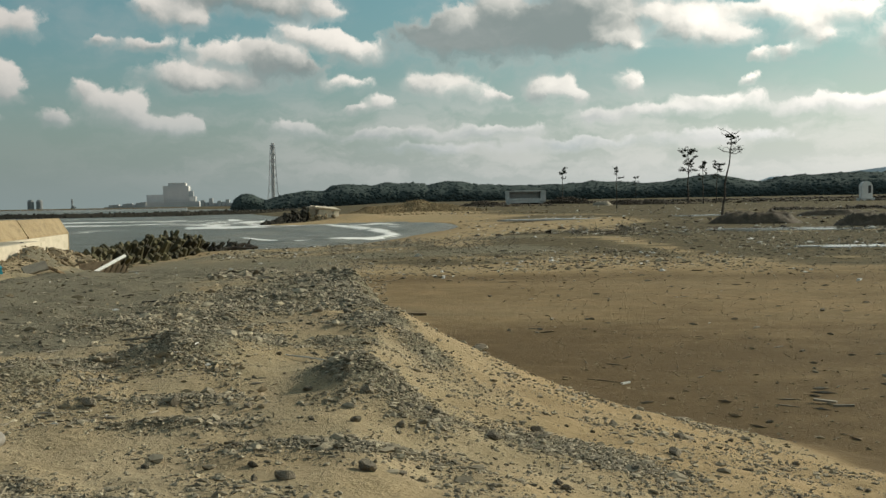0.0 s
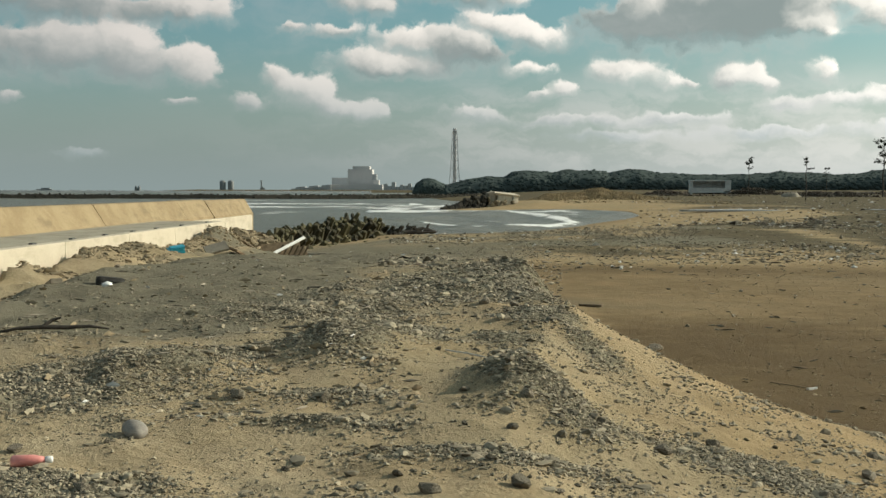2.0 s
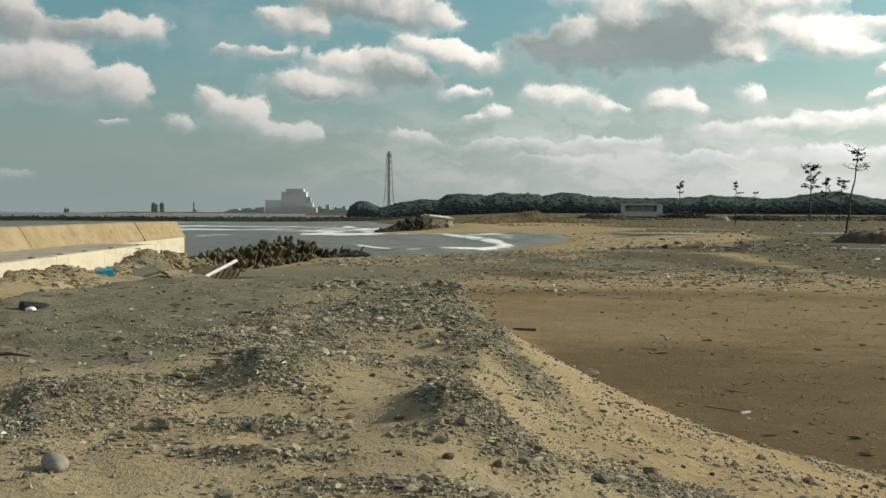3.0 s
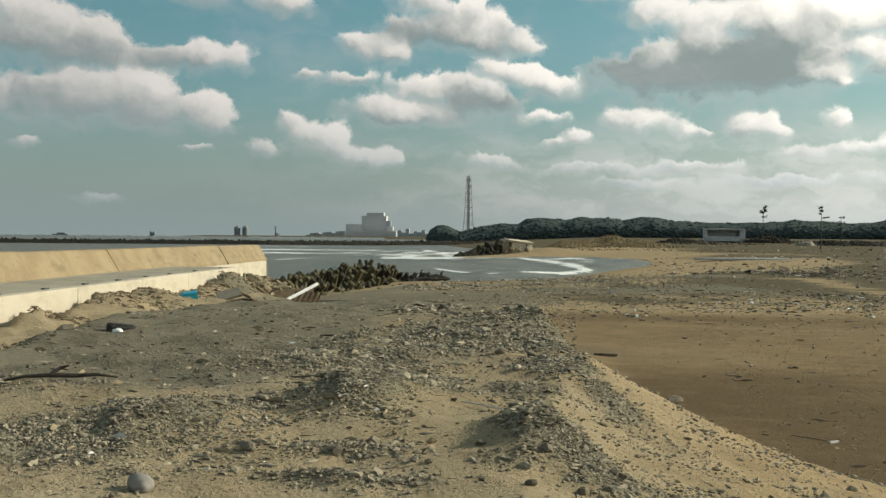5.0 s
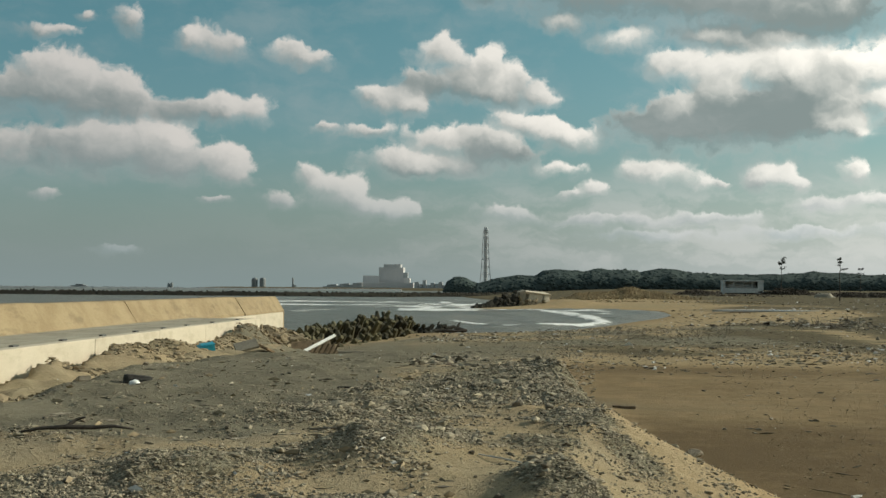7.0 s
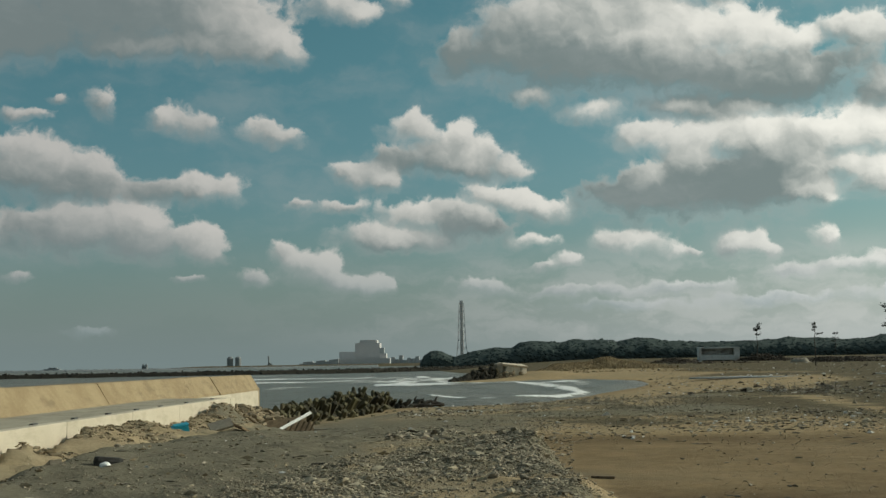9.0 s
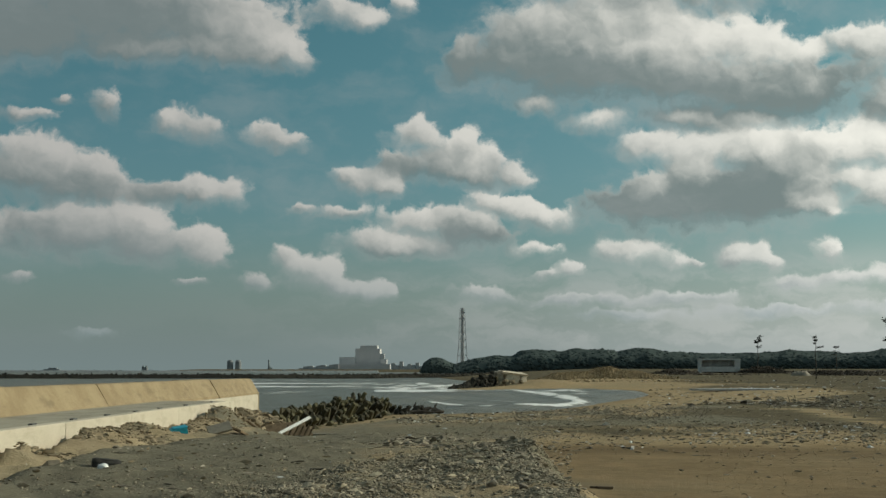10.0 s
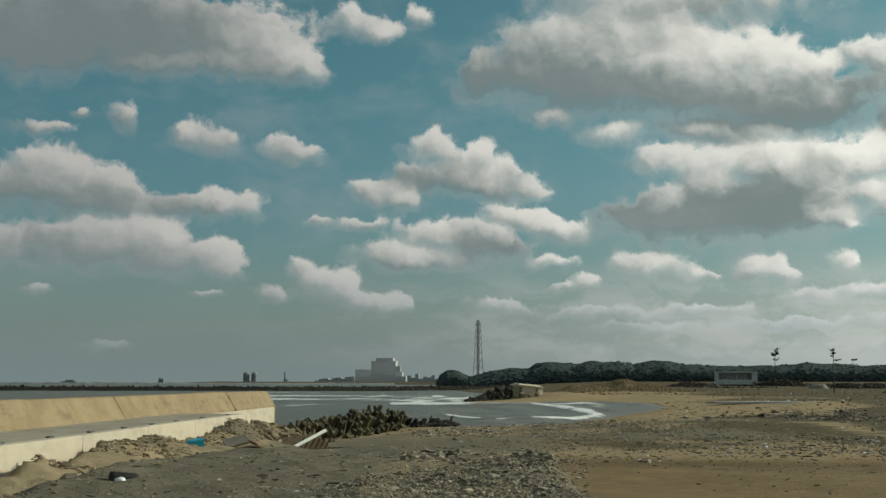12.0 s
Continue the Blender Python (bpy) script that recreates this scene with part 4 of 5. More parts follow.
# ---------------------------------------------------------------- loose stone on the bank
def gravel():
    rng = np.random.default_rng(11)
    want = 130000
    r = np.exp(rng.uniform(math.log(4.8), math.log(24), 1500000))
    a = np.radians(rng.uniform(-27, 33, 1500000))
    x, y = r * np.sin(a), r * np.cos(a)
    s = np.clip(stoniness(x, y), 0, 1)
    clump = np.clip(0.5 + 0.9 * fuzz(x, y, 0.5, 31) + 0.4 * fuzz(x, y, 0.16, 32), 0, 1)
    m = bank(x, y)
    slope = ease(m, 0.06, 0.16) * (1 - ease(m, 0.80, 0.97)) * 0.022
    patch = ease(clump, 0.30, 0.85)
    chance = (s ** 1.5 * 0.95 * (0.22 + 0.78 * patch) + 0.030 * patch * (m > 0.10) * (0.25 + 0.75 * ease(x, -2.4, 0.6)) + slope * (0.5 + 0.8 * patch)) * (x > -8)
    pick = rng.uniform(0, 1, len(x)) < chance
    x, y = x[pick][:want], y[pick][:want]
    scale = lerp(np.hypot(x, y), [4, 10, 24], [0.8, 1.0, 1.6]) * lerp(x, [-3, -1], [0.85, 1.0])
    size = np.exp(rng.normal(math.log(0.0082), 0.50, len(x))).clip(0.004, 0.025) * scale
    ob = heap("gravel", np.stack([x, y, height(x, y) + size * 0.25], -1), size, CHIP, rng, 0, 0.42, (1.4, 1.0, 0.66))
    tagged(ob, "grey crushed stone scattered over the sandy bank", "gravel", kind="stuff")
    # coarser broken pieces among it
    few = rng.uniform(0, 1, len(x)) < lerp(x, [-2.5, -0.5], [0.025, 0.055])
    x, y, scale = x[few], y[few], scale[few]
    size = np.exp(rng.normal(math.log(0.018), 0.42, len(x))).clip(0.010, 0.05) * scale
    ob = heap("coarse_gravel", np.stack([x, y, height(x, y) + size * 0.2], -1), size, CHIP, rng, 1, 0.42, (1.5, 1.0, 0.62))
    tagged(ob, "coarse angular broken stone among the gravel", "gravel", kind="stuff")


gravel()


def rock_mesh(seed, levels=2):
    rng = np.random.default_rng(seed)
    corners, faces = ball(levels)
    v = corners.copy()
    # cut flat faces into a ball
    for _ in range(15):
        n = rng.normal(0, 1, 3)
        n /= np.linalg.norm(n)
        over = v @ n - rng.uniform(0.46, 0.76)
        v = v - np.where(over > 0, over, 0)[:, None] * n
    v = v * (1 + rng.uniform(-0.03, 0.03, (len(v), 1)))
    mesh = bpy.data.meshes.new("stone")
    mesh.from_pydata(v.tolist(), [], faces.tolist())
    mesh.materials.append(ROCK)
    return mesh


ROCKS = [rock_mesh(40 + k) for k in range(7)]


def stone(x, y, wide, tall=0.6, deep=0.8, turn=0.0, label="angular grey stone half sunk in sand", kind=0):
    ob = new("stone", ROCKS[kind % len(ROCKS)])
    z = on_ground(x, y) + wide * tall * 0.24
    ob.matrix_world = pose(x, y, z, 8, 5, turn) @ Matrix.Diagonal((wide * 0.62, wide * deep * 0.62, wide * tall * 0.62, 1))
    return tagged(ob, label, "stone", "stones on the bank")


def cobble(x, y, wide, turn):
    """A smooth oblong beach stone."""
    bm = bmesh.new()
    bmesh.ops.create_icosphere(bm, subdivisions=3, radius=1.0)
    for v in bm.verts:
        v.co *= 1 + 0.10 * noise.noise(v.co * 1.3) + 0.02 * noise.noise(v.co * 5)
        v.co = Vector((v.co.x * wide * 0.5, v.co.y * wide * 0.27, v.co.z * wide * 0.20))
    ob = smooth(part("stone", bm, COBBLE))
    ob.matrix_world = pose(x, y, on_ground(x, y) + wide * 0.13, 0, 4, turn)
    tagged(ob, "smooth rounded grey beach stone on sand", "stone", "stones on the bank")


def stones():
    rng = random.Random(21)
    cobble(-2.05, 7.62, 0.29, -64)
    stone(-2.62, 7.05, 0.12, 0.5, 0.8, 20, "flat grey stone chip on sand", 1)
    stone(-1.58, 8.75, 0.13, 0.8, 0.8, 0, "dark upright stone on the sand", 2)
    stone(-0.93, 8.75, 0.11, 1.0, 0.7, 30, "pointed grey stone on the sand", 4)
    stone(0.10, 8.9, 0.085, 0.7, 0.9, 0, "pale stone on the sand", 5)
    stone(0.57, 8.54, 0.10, 0.7, 0.9, 10, "pale rounded stone on the sand", 6)
    stone(1.52, 8.38, 0.19, 0.5, 0.7, 15, "broad dark stone on the sandy slope", 0)
    stone(0.40, 6.56, 0.15, 0.6, 0.8, 80, "angular grey stone on the sand", 1)
    stone(-0.10, 6.35, 0.13, 0.7, 0.8, 20, "angular grey stone on the sand", 2)
    stone(2.28, 13.45, 0.20, 0.5, 0.7, 5, "dark stone on the sandy slope", 3)
    stone(3.3, 9.3, 0.17, 0.5, 0.8, 50, "broad dark stone low on the slope", 4)
    stone(2.55, 8.0, 0.12, 0.7, 0.8, 70, "grey stone on the sandy slope", 5)
    stone(2.05, 9.2, 0.12, 0.9, 0.7, 10, "pointed dark stone on the sandy slope", 2)
    stone(0.40, 13.9, 0.17, 0.7, 0.8, 35, "dark stone by the gravel", 0)
    stone(0.72, 13.7, 0.15, 0.6, 0.8, 85, "dark stone by the gravel", 1)
    for _ in range(190):
        r = math.exp(rng.uniform(math.log(5.2), math.log(20)))
        a = radians(rng.uniform(-21, 29))
        x, y = r * math.sin(a), r * math.cos(a)
        m = float(bank(np.array(x), np.array(y)))
        if m < 0.05:
            continue
        stone(x, y, min(0.085, rng.lognormvariate(math.log(0.038), 0.40)) * (1 + r * 0.015), rng.uniform(0.45, 0.85), rng.uniform(0.6, 1.0), rng.uniform(0, 360), kind=rng.randrange(7))
    for _ in range(48):
        y = rng.uniform(14, 50)
        x = rng.uniform(4.5, 0.62 * y)
        if bank(np.array(x), np.array(y)) > 0.02:
            continue
        ob = stone(x, y, rng.lognormvariate(math.log(0.085), 0.4), rng.uniform(0.4, 0.7), rng.uniform(0.6, 1.0), rng.uniform(0, 360), "dark stone on the wet brown sand", rng.randrange(7))
        ob["group"] = "stones on the flat sand"


stones()


def litter(name, count, region, long_side, mat, label, seed, thick=0.12):
    """Broken sticks and boards strewn over the ground."""
    rng = np.random.default_rng(seed)
    x, y = region(rng, count)
    ok = from_shore(x, y) > 2.5
    x, y = x[ok], y[ok]
    n = len(x)
    half = np.exp(rng.normal(math.log(long_side), 0.5, n)).clip(0, long_side * 2) * 0.5
    z = height(x, y)
    sizes = np.stack([half, half * rng.uniform(0.05, 0.16, n), np.minimum(half * thick, 0.03) * rng.uniform(0.4, 1.2, n)], -1)
    ob = heap(name, np.stack([x, y, z + sizes[:, 2] * 0.6], -1), sizes, mat, rng, 0, 0.2)
    return tagged(ob, label, "debris", kind="stuff")


def strand(rng, n):
    a = np.radians(rng.uniform(-3, 30, n))
    r = np.exp(rng.uniform(math.log(42), math.log(125), n))
    keep = fuzz(r * np.sin(a), r * np.cos(a), 9, 41) + rng.normal(0, 0.5, n) > 0.1
    keep &= rng.uniform(0, 1, n) < ease(r + fuzz(r * np.sin(a), r * np.cos(a), 6, 42) * 7, 44, 66)
    return (r * np.sin(a))[keep], (r * np.cos(a))[keep]


def beyond(rng, n):
    a = np.radians(rng.uniform(8, 30, n))
    r = np.exp(rng.uniform(math.log(110), math.log(420), n))
    return r * np.sin(a), r * np.cos(a)


def on_flat(rng, n):
    y = rng.uniform(13, 58, n)
    x = rng.uniform(0.14, 0.6, n) * y + 2
    keep = bank(x, y) < 0.02
    return x[keep], y[keep]


def on_crest(rng, n):
    y = np.exp(rng.uniform(math.log(21), math.log(62), n))
    x = rng.uniform(-0.06, 0.09, n) * y
    keep = fuzz(x, y, 3, 43) + rng.normal(0, 0.4, n) > 0
    return x[keep], y[keep]


def on_road(rng, n):
    y = np.exp(rng.uniform(math.log(8), math.log(60), n))
    x = -rng.uniform(0.02, 0.36, n) * y
    keep = (x > -8.5)
    return x[keep], y[keep]


litter("driftwood_litter", 4200, strand, 0.26, DRIFT, "broken boards and driftwood strewn along the strand", 51, 0.2)
litter("plain_debris", 1100, beyond, 0.8, DRIFT, "wreckage and boards strewn over the plain", 52, 0.2)
litter("pale_scraps", 420, strand, 0.17, WHITEBIT, "white scraps of board and plastic along the strand", 55, 0.35)
litter("far_scraps", 260, beyond, 0.5, WHITEBIT, "white scraps of wreckage strewn over the plain", 56, 0.35)
litter("dark_scraps", 1500, strand, 0.30, SHRUB, "dark sticks and weed along the strand", 57, 0.3)
litter("sand_clods", 60, on_flat, 0.16, CLOD, "dark weed and clods on the brown sand", 58, 0.8)
litter("crest_twigs", 700, on_crest, 0.22, DRIFT, "sticks and splinters on the stony crest", 66, 0.2)
litter("crest_weed", 260, on_crest, 0.25, SHRUB, "dark weed and sticks on the stony crest", 67, 0.4)
litter("sand_twigs", 260, on_flat, 0.22, DRIFT, "twigs and chips on the wet brown sand", 53, 0.25)
litter("road_clods", 260, on_road, 0.09, CLOD, "dark clods and weed on the old dusty road", 59, 0.5)
litter("road_scraps", 60, on_road, 0.07, WHITEBIT, "pale chips on the old dusty road", 60, 0.4)
litter("road_twigs", 620, on_road, 0.11, DRIFT, "twigs and splinters on the old dusty road", 54, 0.15)


def wrecked(rng, n):
    return rng.normal(30.0, 2.0, n), rng.normal(109, 6.0, n)


litter("wreckage_boards", 170, wrecked, 0.9, SHRUB, "dark broken boards heaped on the plain", 61, 0.6)
litter("wreckage_scraps", 26, wrecked, 0.6, WHITEBIT, "white sheets among the wreckage on the plain", 62, 0.5)


def brushwood(name, az0, az1, r0, r1, count, tall, label, seed):
    """A low tangle of grey branches heaped by the flood."""
    rng = np.random.default_rng(seed)
    a, r = np.radians(rng.uniform(az0, az1, count)), rng.uniform(r0, r1, count)
    x, y = r * np.sin(a), r * np.cos(a)
    keep = (fuzz(x, y, 3.5, seed) + rng.normal(0, 0.35, count) > 0.05) & (from_shore(x, y) > 3)
    x, y = x[keep], y[keep]
    n = len(x)
    half = rng.uniform(0.4, 1.0, n) * tall
    z = height(x, y) + half * rng.uniform(0.1, 0.8, n)
    corners, faces = ball(0)
    shape = corners[None] * np.stack([half, half * 0.05, half * 0.05], -1)[:, None, :]
    turn, tip = rng.uniform(0, math.tau, n), rng.normal(0, 0.6, n)
    ct, st, cp, sp = (f(v)[:, None] for v in (turn, tip) for f in (np.cos, np.sin))
    u, v, w = shape[..., 0], shape[..., 1], shape[..., 2]
    u, w = u * cp - w * sp, u * sp + w * cp
    verts = np.stack([u * ct - v * st, u * st + v * ct, w], -1) + np.stack([x, y, z], -1)[:, None, :]
    mesh = bpy.data.meshes.new(name)
    mesh.from_pydata(verts.reshape(-1, 3).tolist(), [], (faces[None] + (np.arange(n) * 6)[:, None, None]).reshape(-1, 3).tolist())
    mesh.materials.append(DRIFT)
    tagged(new(name, mesh), label, "brushwood", kind="stuff")


brushwood("brushwood", 2.5, 11.5, 74, 96, 1500, 0.42, "grey tangled branches washed up along the strand", 91)
brushwood("brushwood_heap", 1.0, 8.0, 56, 68, 420, 0.30, "grey tangled branches washed up by the old road", 92)
brushwood("wreckage_heap", 13.8, 17.5, 98, 120, 420, 0.8, "dark wreckage and torn branches heaped on the plain", 93)


def pebbles(name, region, count, middle, mat, label, seed):
    rng = np.random.default_rng(seed)
    x, y = region(rng, count)
    size = np.exp(rng.normal(math.log(middle), 0.5, len(x))).clip(0, middle * 3)
    ob = heap(name, np.stack([x, y, height(x, y) + size * 0.15], -1), size, mat, rng, 0, 0.4, (1.4, 1.0, 0.55))
    tagged(ob, label, "pebbles", kind="stuff")


pebbles("sand_pebbles", on_flat, 7000, 0.013, CLOD, "small brown pebbles on the damp sand", 94)
pebbles("crest_shingle", on_crest, 5000, 0.035, CHIP, "grey shingle on the stony crest", 95)
pebbles("white_bits", strand, 900, 0.065, WHITEBIT, "white chips of concrete and plastic along the strand", 97)
pebbles("far_white_bits", beyond, 200, 0.13, WHITEBIT, "white chips of wreckage over the plain", 98)
pebbles("weed_tufts", strand, 1500, 0.05, SHRUB, "dark tufts of weed along the strand", 99)
pebbles("far_tufts", beyond, 600, 0.15, SHRUB, "dark tufts of scrub over the plain", 100)
pebbles("road_pebbles", on_road, 6000, 0.011, CHIP, "small grey chips on the old dusty road", 96)


def strand_stones():
    rng = np.random.default_rng(61)
    x, y = strand(rng, 24000)
    ok = from_shore(x, y) > 2.5
    x, y = x[ok], y[ok]
    size = np.exp(rng.normal(math.log(0.038), 0.55, len(x))) * lerp(np.hypot(x, y), [50, 120], [0.8, 1.5])
    ob = heap("shingle", np.stack([x, y, height(x, y) + size * 0.2], -1), size, CHIP, rng, 0, 0.35, (1.4, 0.9, 0.6))
    tagged(ob, "grey shingle along the strand", "shingle", kind="stuff")


strand_stones()


def drift_rubble():
    """Clods and broken bits on the drifts against the sea wall and below its end."""
    rng = np.random.default_rng(64)
    x, y = rng.normal(-8.7, 0.8, 5500), rng.uniform(17, 50, 5500)
    x, y = np.append(x, rng.uniform(-9.6, -5.8, 2200)), np.append(y, rng.uniform(15, 27, 2200))
    keep = (x < -5.8) & (x > -9.7) & (fuzz(x, y, 1.6, 65) > -0.15)
    x, y = x[keep], y[keep]
    s = np.exp(rng.normal(math.log(0.026), 0.55, len(x))).clip(0.01, 0.10)
    tagged(heap("clods", np.stack([x, y, height(x, y) + s * 0.15], -1), s, CLOD, rng, 1, 0.4, (1.3, 1.0, 0.6)), "brown clods and rubble on the drifted sand", "rubble", kind="stuff")
    x, y = rng.uniform(-12.0, -8.6, 900), rng.uniform(52.2, 63, 900)
    s = np.exp(rng.normal(math.log(0.11), 0.5, len(x))).clip(0.04, 0.35)
    top = 0.02 - 0.05 * (y - 52) - 0.42 * np.maximum(0, x + 10.2)
    tagged(heap("fallen_rubble", np.stack([x, y, top - rng.uniform(0, 0.9, len(x))], -1), s, CLOD, rng, 1, 0.4, (1.3, 1.0, 0.8)), "brown rubble fallen from the broken wall end", "rubble", kind="stuff")


drift_rubble()


# ---------------------------------------------------------------- single finds
def crate():
    box = empty("plastic_crate", pose(-8.2, 35.9, on_ground(-8.2, 35.9) + 0.06, 10, -14, 24) @ Matrix.Scale(0.86, 4), "battered cyan plastic crate lying on sand", "crate")
    for name, size, m in (("side", (0.52, 0.02, 0.28), pose(0, -0.18, 0.15)), ("side", (0.52, 0.02, 0.28), pose(0, 0.18, 0.15)), ("end", (0.02, 0.36, 0.28), pose(-0.25, 0, 0.15)),
                          ("end", (0.02, 0.36, 0.28), pose(0.25, 0, 0.15)), ("bottom", (0.52, 0.36, 0.02), pose(0, 0, 0.02)), ("rim", (0.56, 0.40, 0.03), pose(0, 0, 0.29)), ("lid", (0.50, 0.34, 0.02), pose(0.05, 0.0, 0.315, 0, 6, 0))):
        bm = bmesh.new()
        add_box(bm, size, m, 0.006)
        part(name, bm, CYAN, box)


def bottle():
    z = on_ground(-2.36, 6.55)
    thing = empty("plastic_bottle", pose(-2.46, 6.54, z + 0.045, 0, 88, 8), "faded red plastic bottle with white cap on sand", "bottle")
    bm = bmesh.new()
    add_tube(bm, [(0, 0, 0), (0, 0, 0.008), (0, 0, 0.12), (0, 0, 0.15), (0, 0, 0.185)], [0.036, 0.043, 0.040, 0.030, 0.019], 16)
    for v in bm.verts:
        v.co.x *= 0.8
    smooth(part("body", bm, CORAL, thing))
    bm = bmesh.new()
    add_tube(bm, [(0, 0, 0.185), (0, 0, 0.188), (0, 0, 0.222), (0, 0, 0.226)], [0.016, 0.020, 0.019, 0.012], 12)
    smooth(part("cap", bm, WHITEPL, thing, "white screw cap"))


def branch():
    z = on_ground(-3.6, 10.75)
    thing = empty("driftwood_branch", pose(-3.6, 10.75, z + 0.035), "dark crooked driftwood branch on the old road", "branch")
    bm = bmesh.new()
    add_tube(bm, [(-0.52, -0.1, -0.02), (-0.32, -0.07, 0.02), (-0.1, -0.02, 0.03), (0.12, 0.05, 0.02), (0.3, 0.08, 0.03), (0.46, 0.13, 0.0)], [0.008, 0.015, 0.022, 0.02, 0.015, 0.008], 7)
    part("stem", bm, BARK, thing)
    bm = bmesh.new()
    add_tube(bm, [(-0.1, -0.02, 0.03), (-0.03, 0.04, 0.09), (0.05, 0.05, 0.11)], [0.02, 0.016, 0.008], 6)
    part("side_twig", bm, BARK, thing)


def stick(x0, y0, x1, y1, thick, mat, label, lift=0.0, name="stick"):
    z0, z1 = on_ground(x0, y0) + thick * 0.7, on_ground(x1, y1) + thick * 0.7 + lift
    bm = bmesh.new()
    p, q = Vector((x0, y0, z0)), Vector((x1, y1, z1))
    mid = p.lerp(q, 0.5) + Vector((0, 0, 0.004))
    add_tube(bm, [p, p.lerp(q, 0.25), mid, p.lerp(q, 0.8), q], [thick * 0.4, thick * 0.5, thick * 0.5, thick * 0.45, thick * 0.3], 6)
    ob = part(name, bm, mat)
    tagged(ob, label, "stick")


def board(x, y, long, wide, thick, turn, tilt, mat, label, lift=0.0, roll_over=0.0):
    bm = bmesh.new()
    add_box(bm, (long, wide, thick), Matrix(), min(thick, wide) * 0.12, 0.004, random.Random(int(x * 10 + y * 7)))
    ob = part("board", bm, mat)
    ob.matrix_world = pose(x, y, on_ground(x, y) + thick * 0.5 + lift, roll_over, tilt, turn)
    tagged(ob, label, "board")


crate()
bottle()
branch()
stick(5.2, 19.6, 5.65, 19.05, 0.012, DRIFT, "thin dark stick on the brown sand")
board(5.7, 18.95, 0.19, 0.05, 0.03, 30, 0, WHITEWOOD, "short pale board on the brown sand")
board(7.95, 16.2, 0.34, 0.10, 0.03, -35, 4, DRIFT, "pale splintered board on wet sand", 0.03)
board(8.1, 15.9, 0.30, 0.05, 0.03, -20, 0, DRIFT, "pale splintered board on wet sand")
board(3.7, 32.4, 0.62, 0.12, 0.07, -15, 0, TIMBER, "short dark beam on the brown sand")
stick(-0.05, 10.75, 0.35, 10.5, 0.016, WHITEBIT, "pale thin stick across the gravel")
stick(-1.9, 15.8, -1.35, 15.5, 0.03, BARK, "dark twig on the old road")
stick(-1.1, 8.15, -0.65, 7.95, 0.010, RUST, "thin brown root on the sand")
stick(-1.7, 11.9, -1.25, 11.75, 0.025, DRIFT, "pale stick on the old road")


def wreck():
    """Timber wreckage at the end of the walkway, with one white beam."""
    foot, head = Vector((-7.36, 47.8, -1.03)), Vector((-6.08, 49.5, -0.31))
    bm = bmesh.new()
    add_box(bm, ((head - foot).length, 0.12, 0.06), Matrix(), 0.01, 0.004, random.Random(3))
    beam = part("beam", bm, WHITEWOOD)
    beam.matrix_world = Matrix.Translation(foot.lerp(head, 0.5)) @ (head - foot).to_track_quat("X", "Z").to_matrix().to_4x4() @ Matrix.Rotation(radians(40), 4, "X")
    tagged(beam, "long white-painted beam leaning on wreckage", "beam")
    board(-7.5, 52.7, 1.7, 0.8, 0.08, 10, -6, RUST, "broken brown timber panel in the sand", 0.38, 50)
    board(-6.8, 52.4, 0.9, 0.5, 0.06, 20, -18, RUST, "rusty sheet half buried in sand", 0.3, 50)
    for k in range(6):
        board(-7.5 + k * 0.22, 52.2, 0.07, 0.09, 0.8, 6, 26, TIMBER, "dark slanting timber stud in the wreckage", -0.05)
    board(-8.5, 52.0, 1.5, 0.12, 0.10, -30, 30, TIMBER, "grey timber leaning on the sand bank", 0.5)
    board(-8.8, 51.2, 0.9, 0.5, 0.3, 30, 12, SLAB, "broken concrete lump below the wall end", 0.15)
    board(-5.7, 54.5, 1.9, 0.22, 0.12, 8, 0, DRIFT, "pale board lying on sand", 0.2)
    board(-7.2, 36.7, 0.7, 0.45, 0.07, 20, -14, SLAB, "brown broken slab tipped on the sand", 0.12, 30)
    board(-6.7, 37.0, 0.6, 0.5, 0.06, -30, 16, RUST, "brown broken slab tipped on the sand", 0.1, -20)
    board(-5.6, 31.0, 0.55, 0.14, 0.05, 10, 0, DRIFT, "pale board on the old road")
    board(-7.6, 22.8, 0.75, 0.22, 0.10, -60, -14, SLAB, "broken concrete slab against the sand", 0.12)


wreck()
board(-2.48, 5.52, 0.5, 0.12, 0.04, 12, 0, TIMBER, "dark weathered board half sunk in gravel", 0.01)
bm = bmesh.new()
add_box(bm, (0.36, 0.26, 0.18), Matrix(), 0.06, 0.03, random.Random(2))
lump = part("rubber_float", bm, BLACKPL)
lump.matrix_world = pose(-4.51, 15.75, on_ground(-4.51, 15.75) + 0.01, 0, 6, 20)
tagged(lump, "black rubber float lying by the road edge", "float")
bm = bmesh.new()
bmesh.ops.create_icosphere(bm, subdivisions=2, radius=1.0)
for v in bm.verts:
    v.co = v.co * (1 + 0.35 * noise.noise(v.co * 2.1))
    v.co = Vector((v.co.x * 0.07, v.co.y * 0.06, max(-0.02, v.co.z * 0.045)))
scrap = part("plastic_bag", bm, WHITEPL)
scrap.matrix_world = pose(-4.46, 15.45, on_ground(-4.46, 15.45) + 0.02)
tagged(scrap, "crumpled white plastic bag by the road edge", "bag")


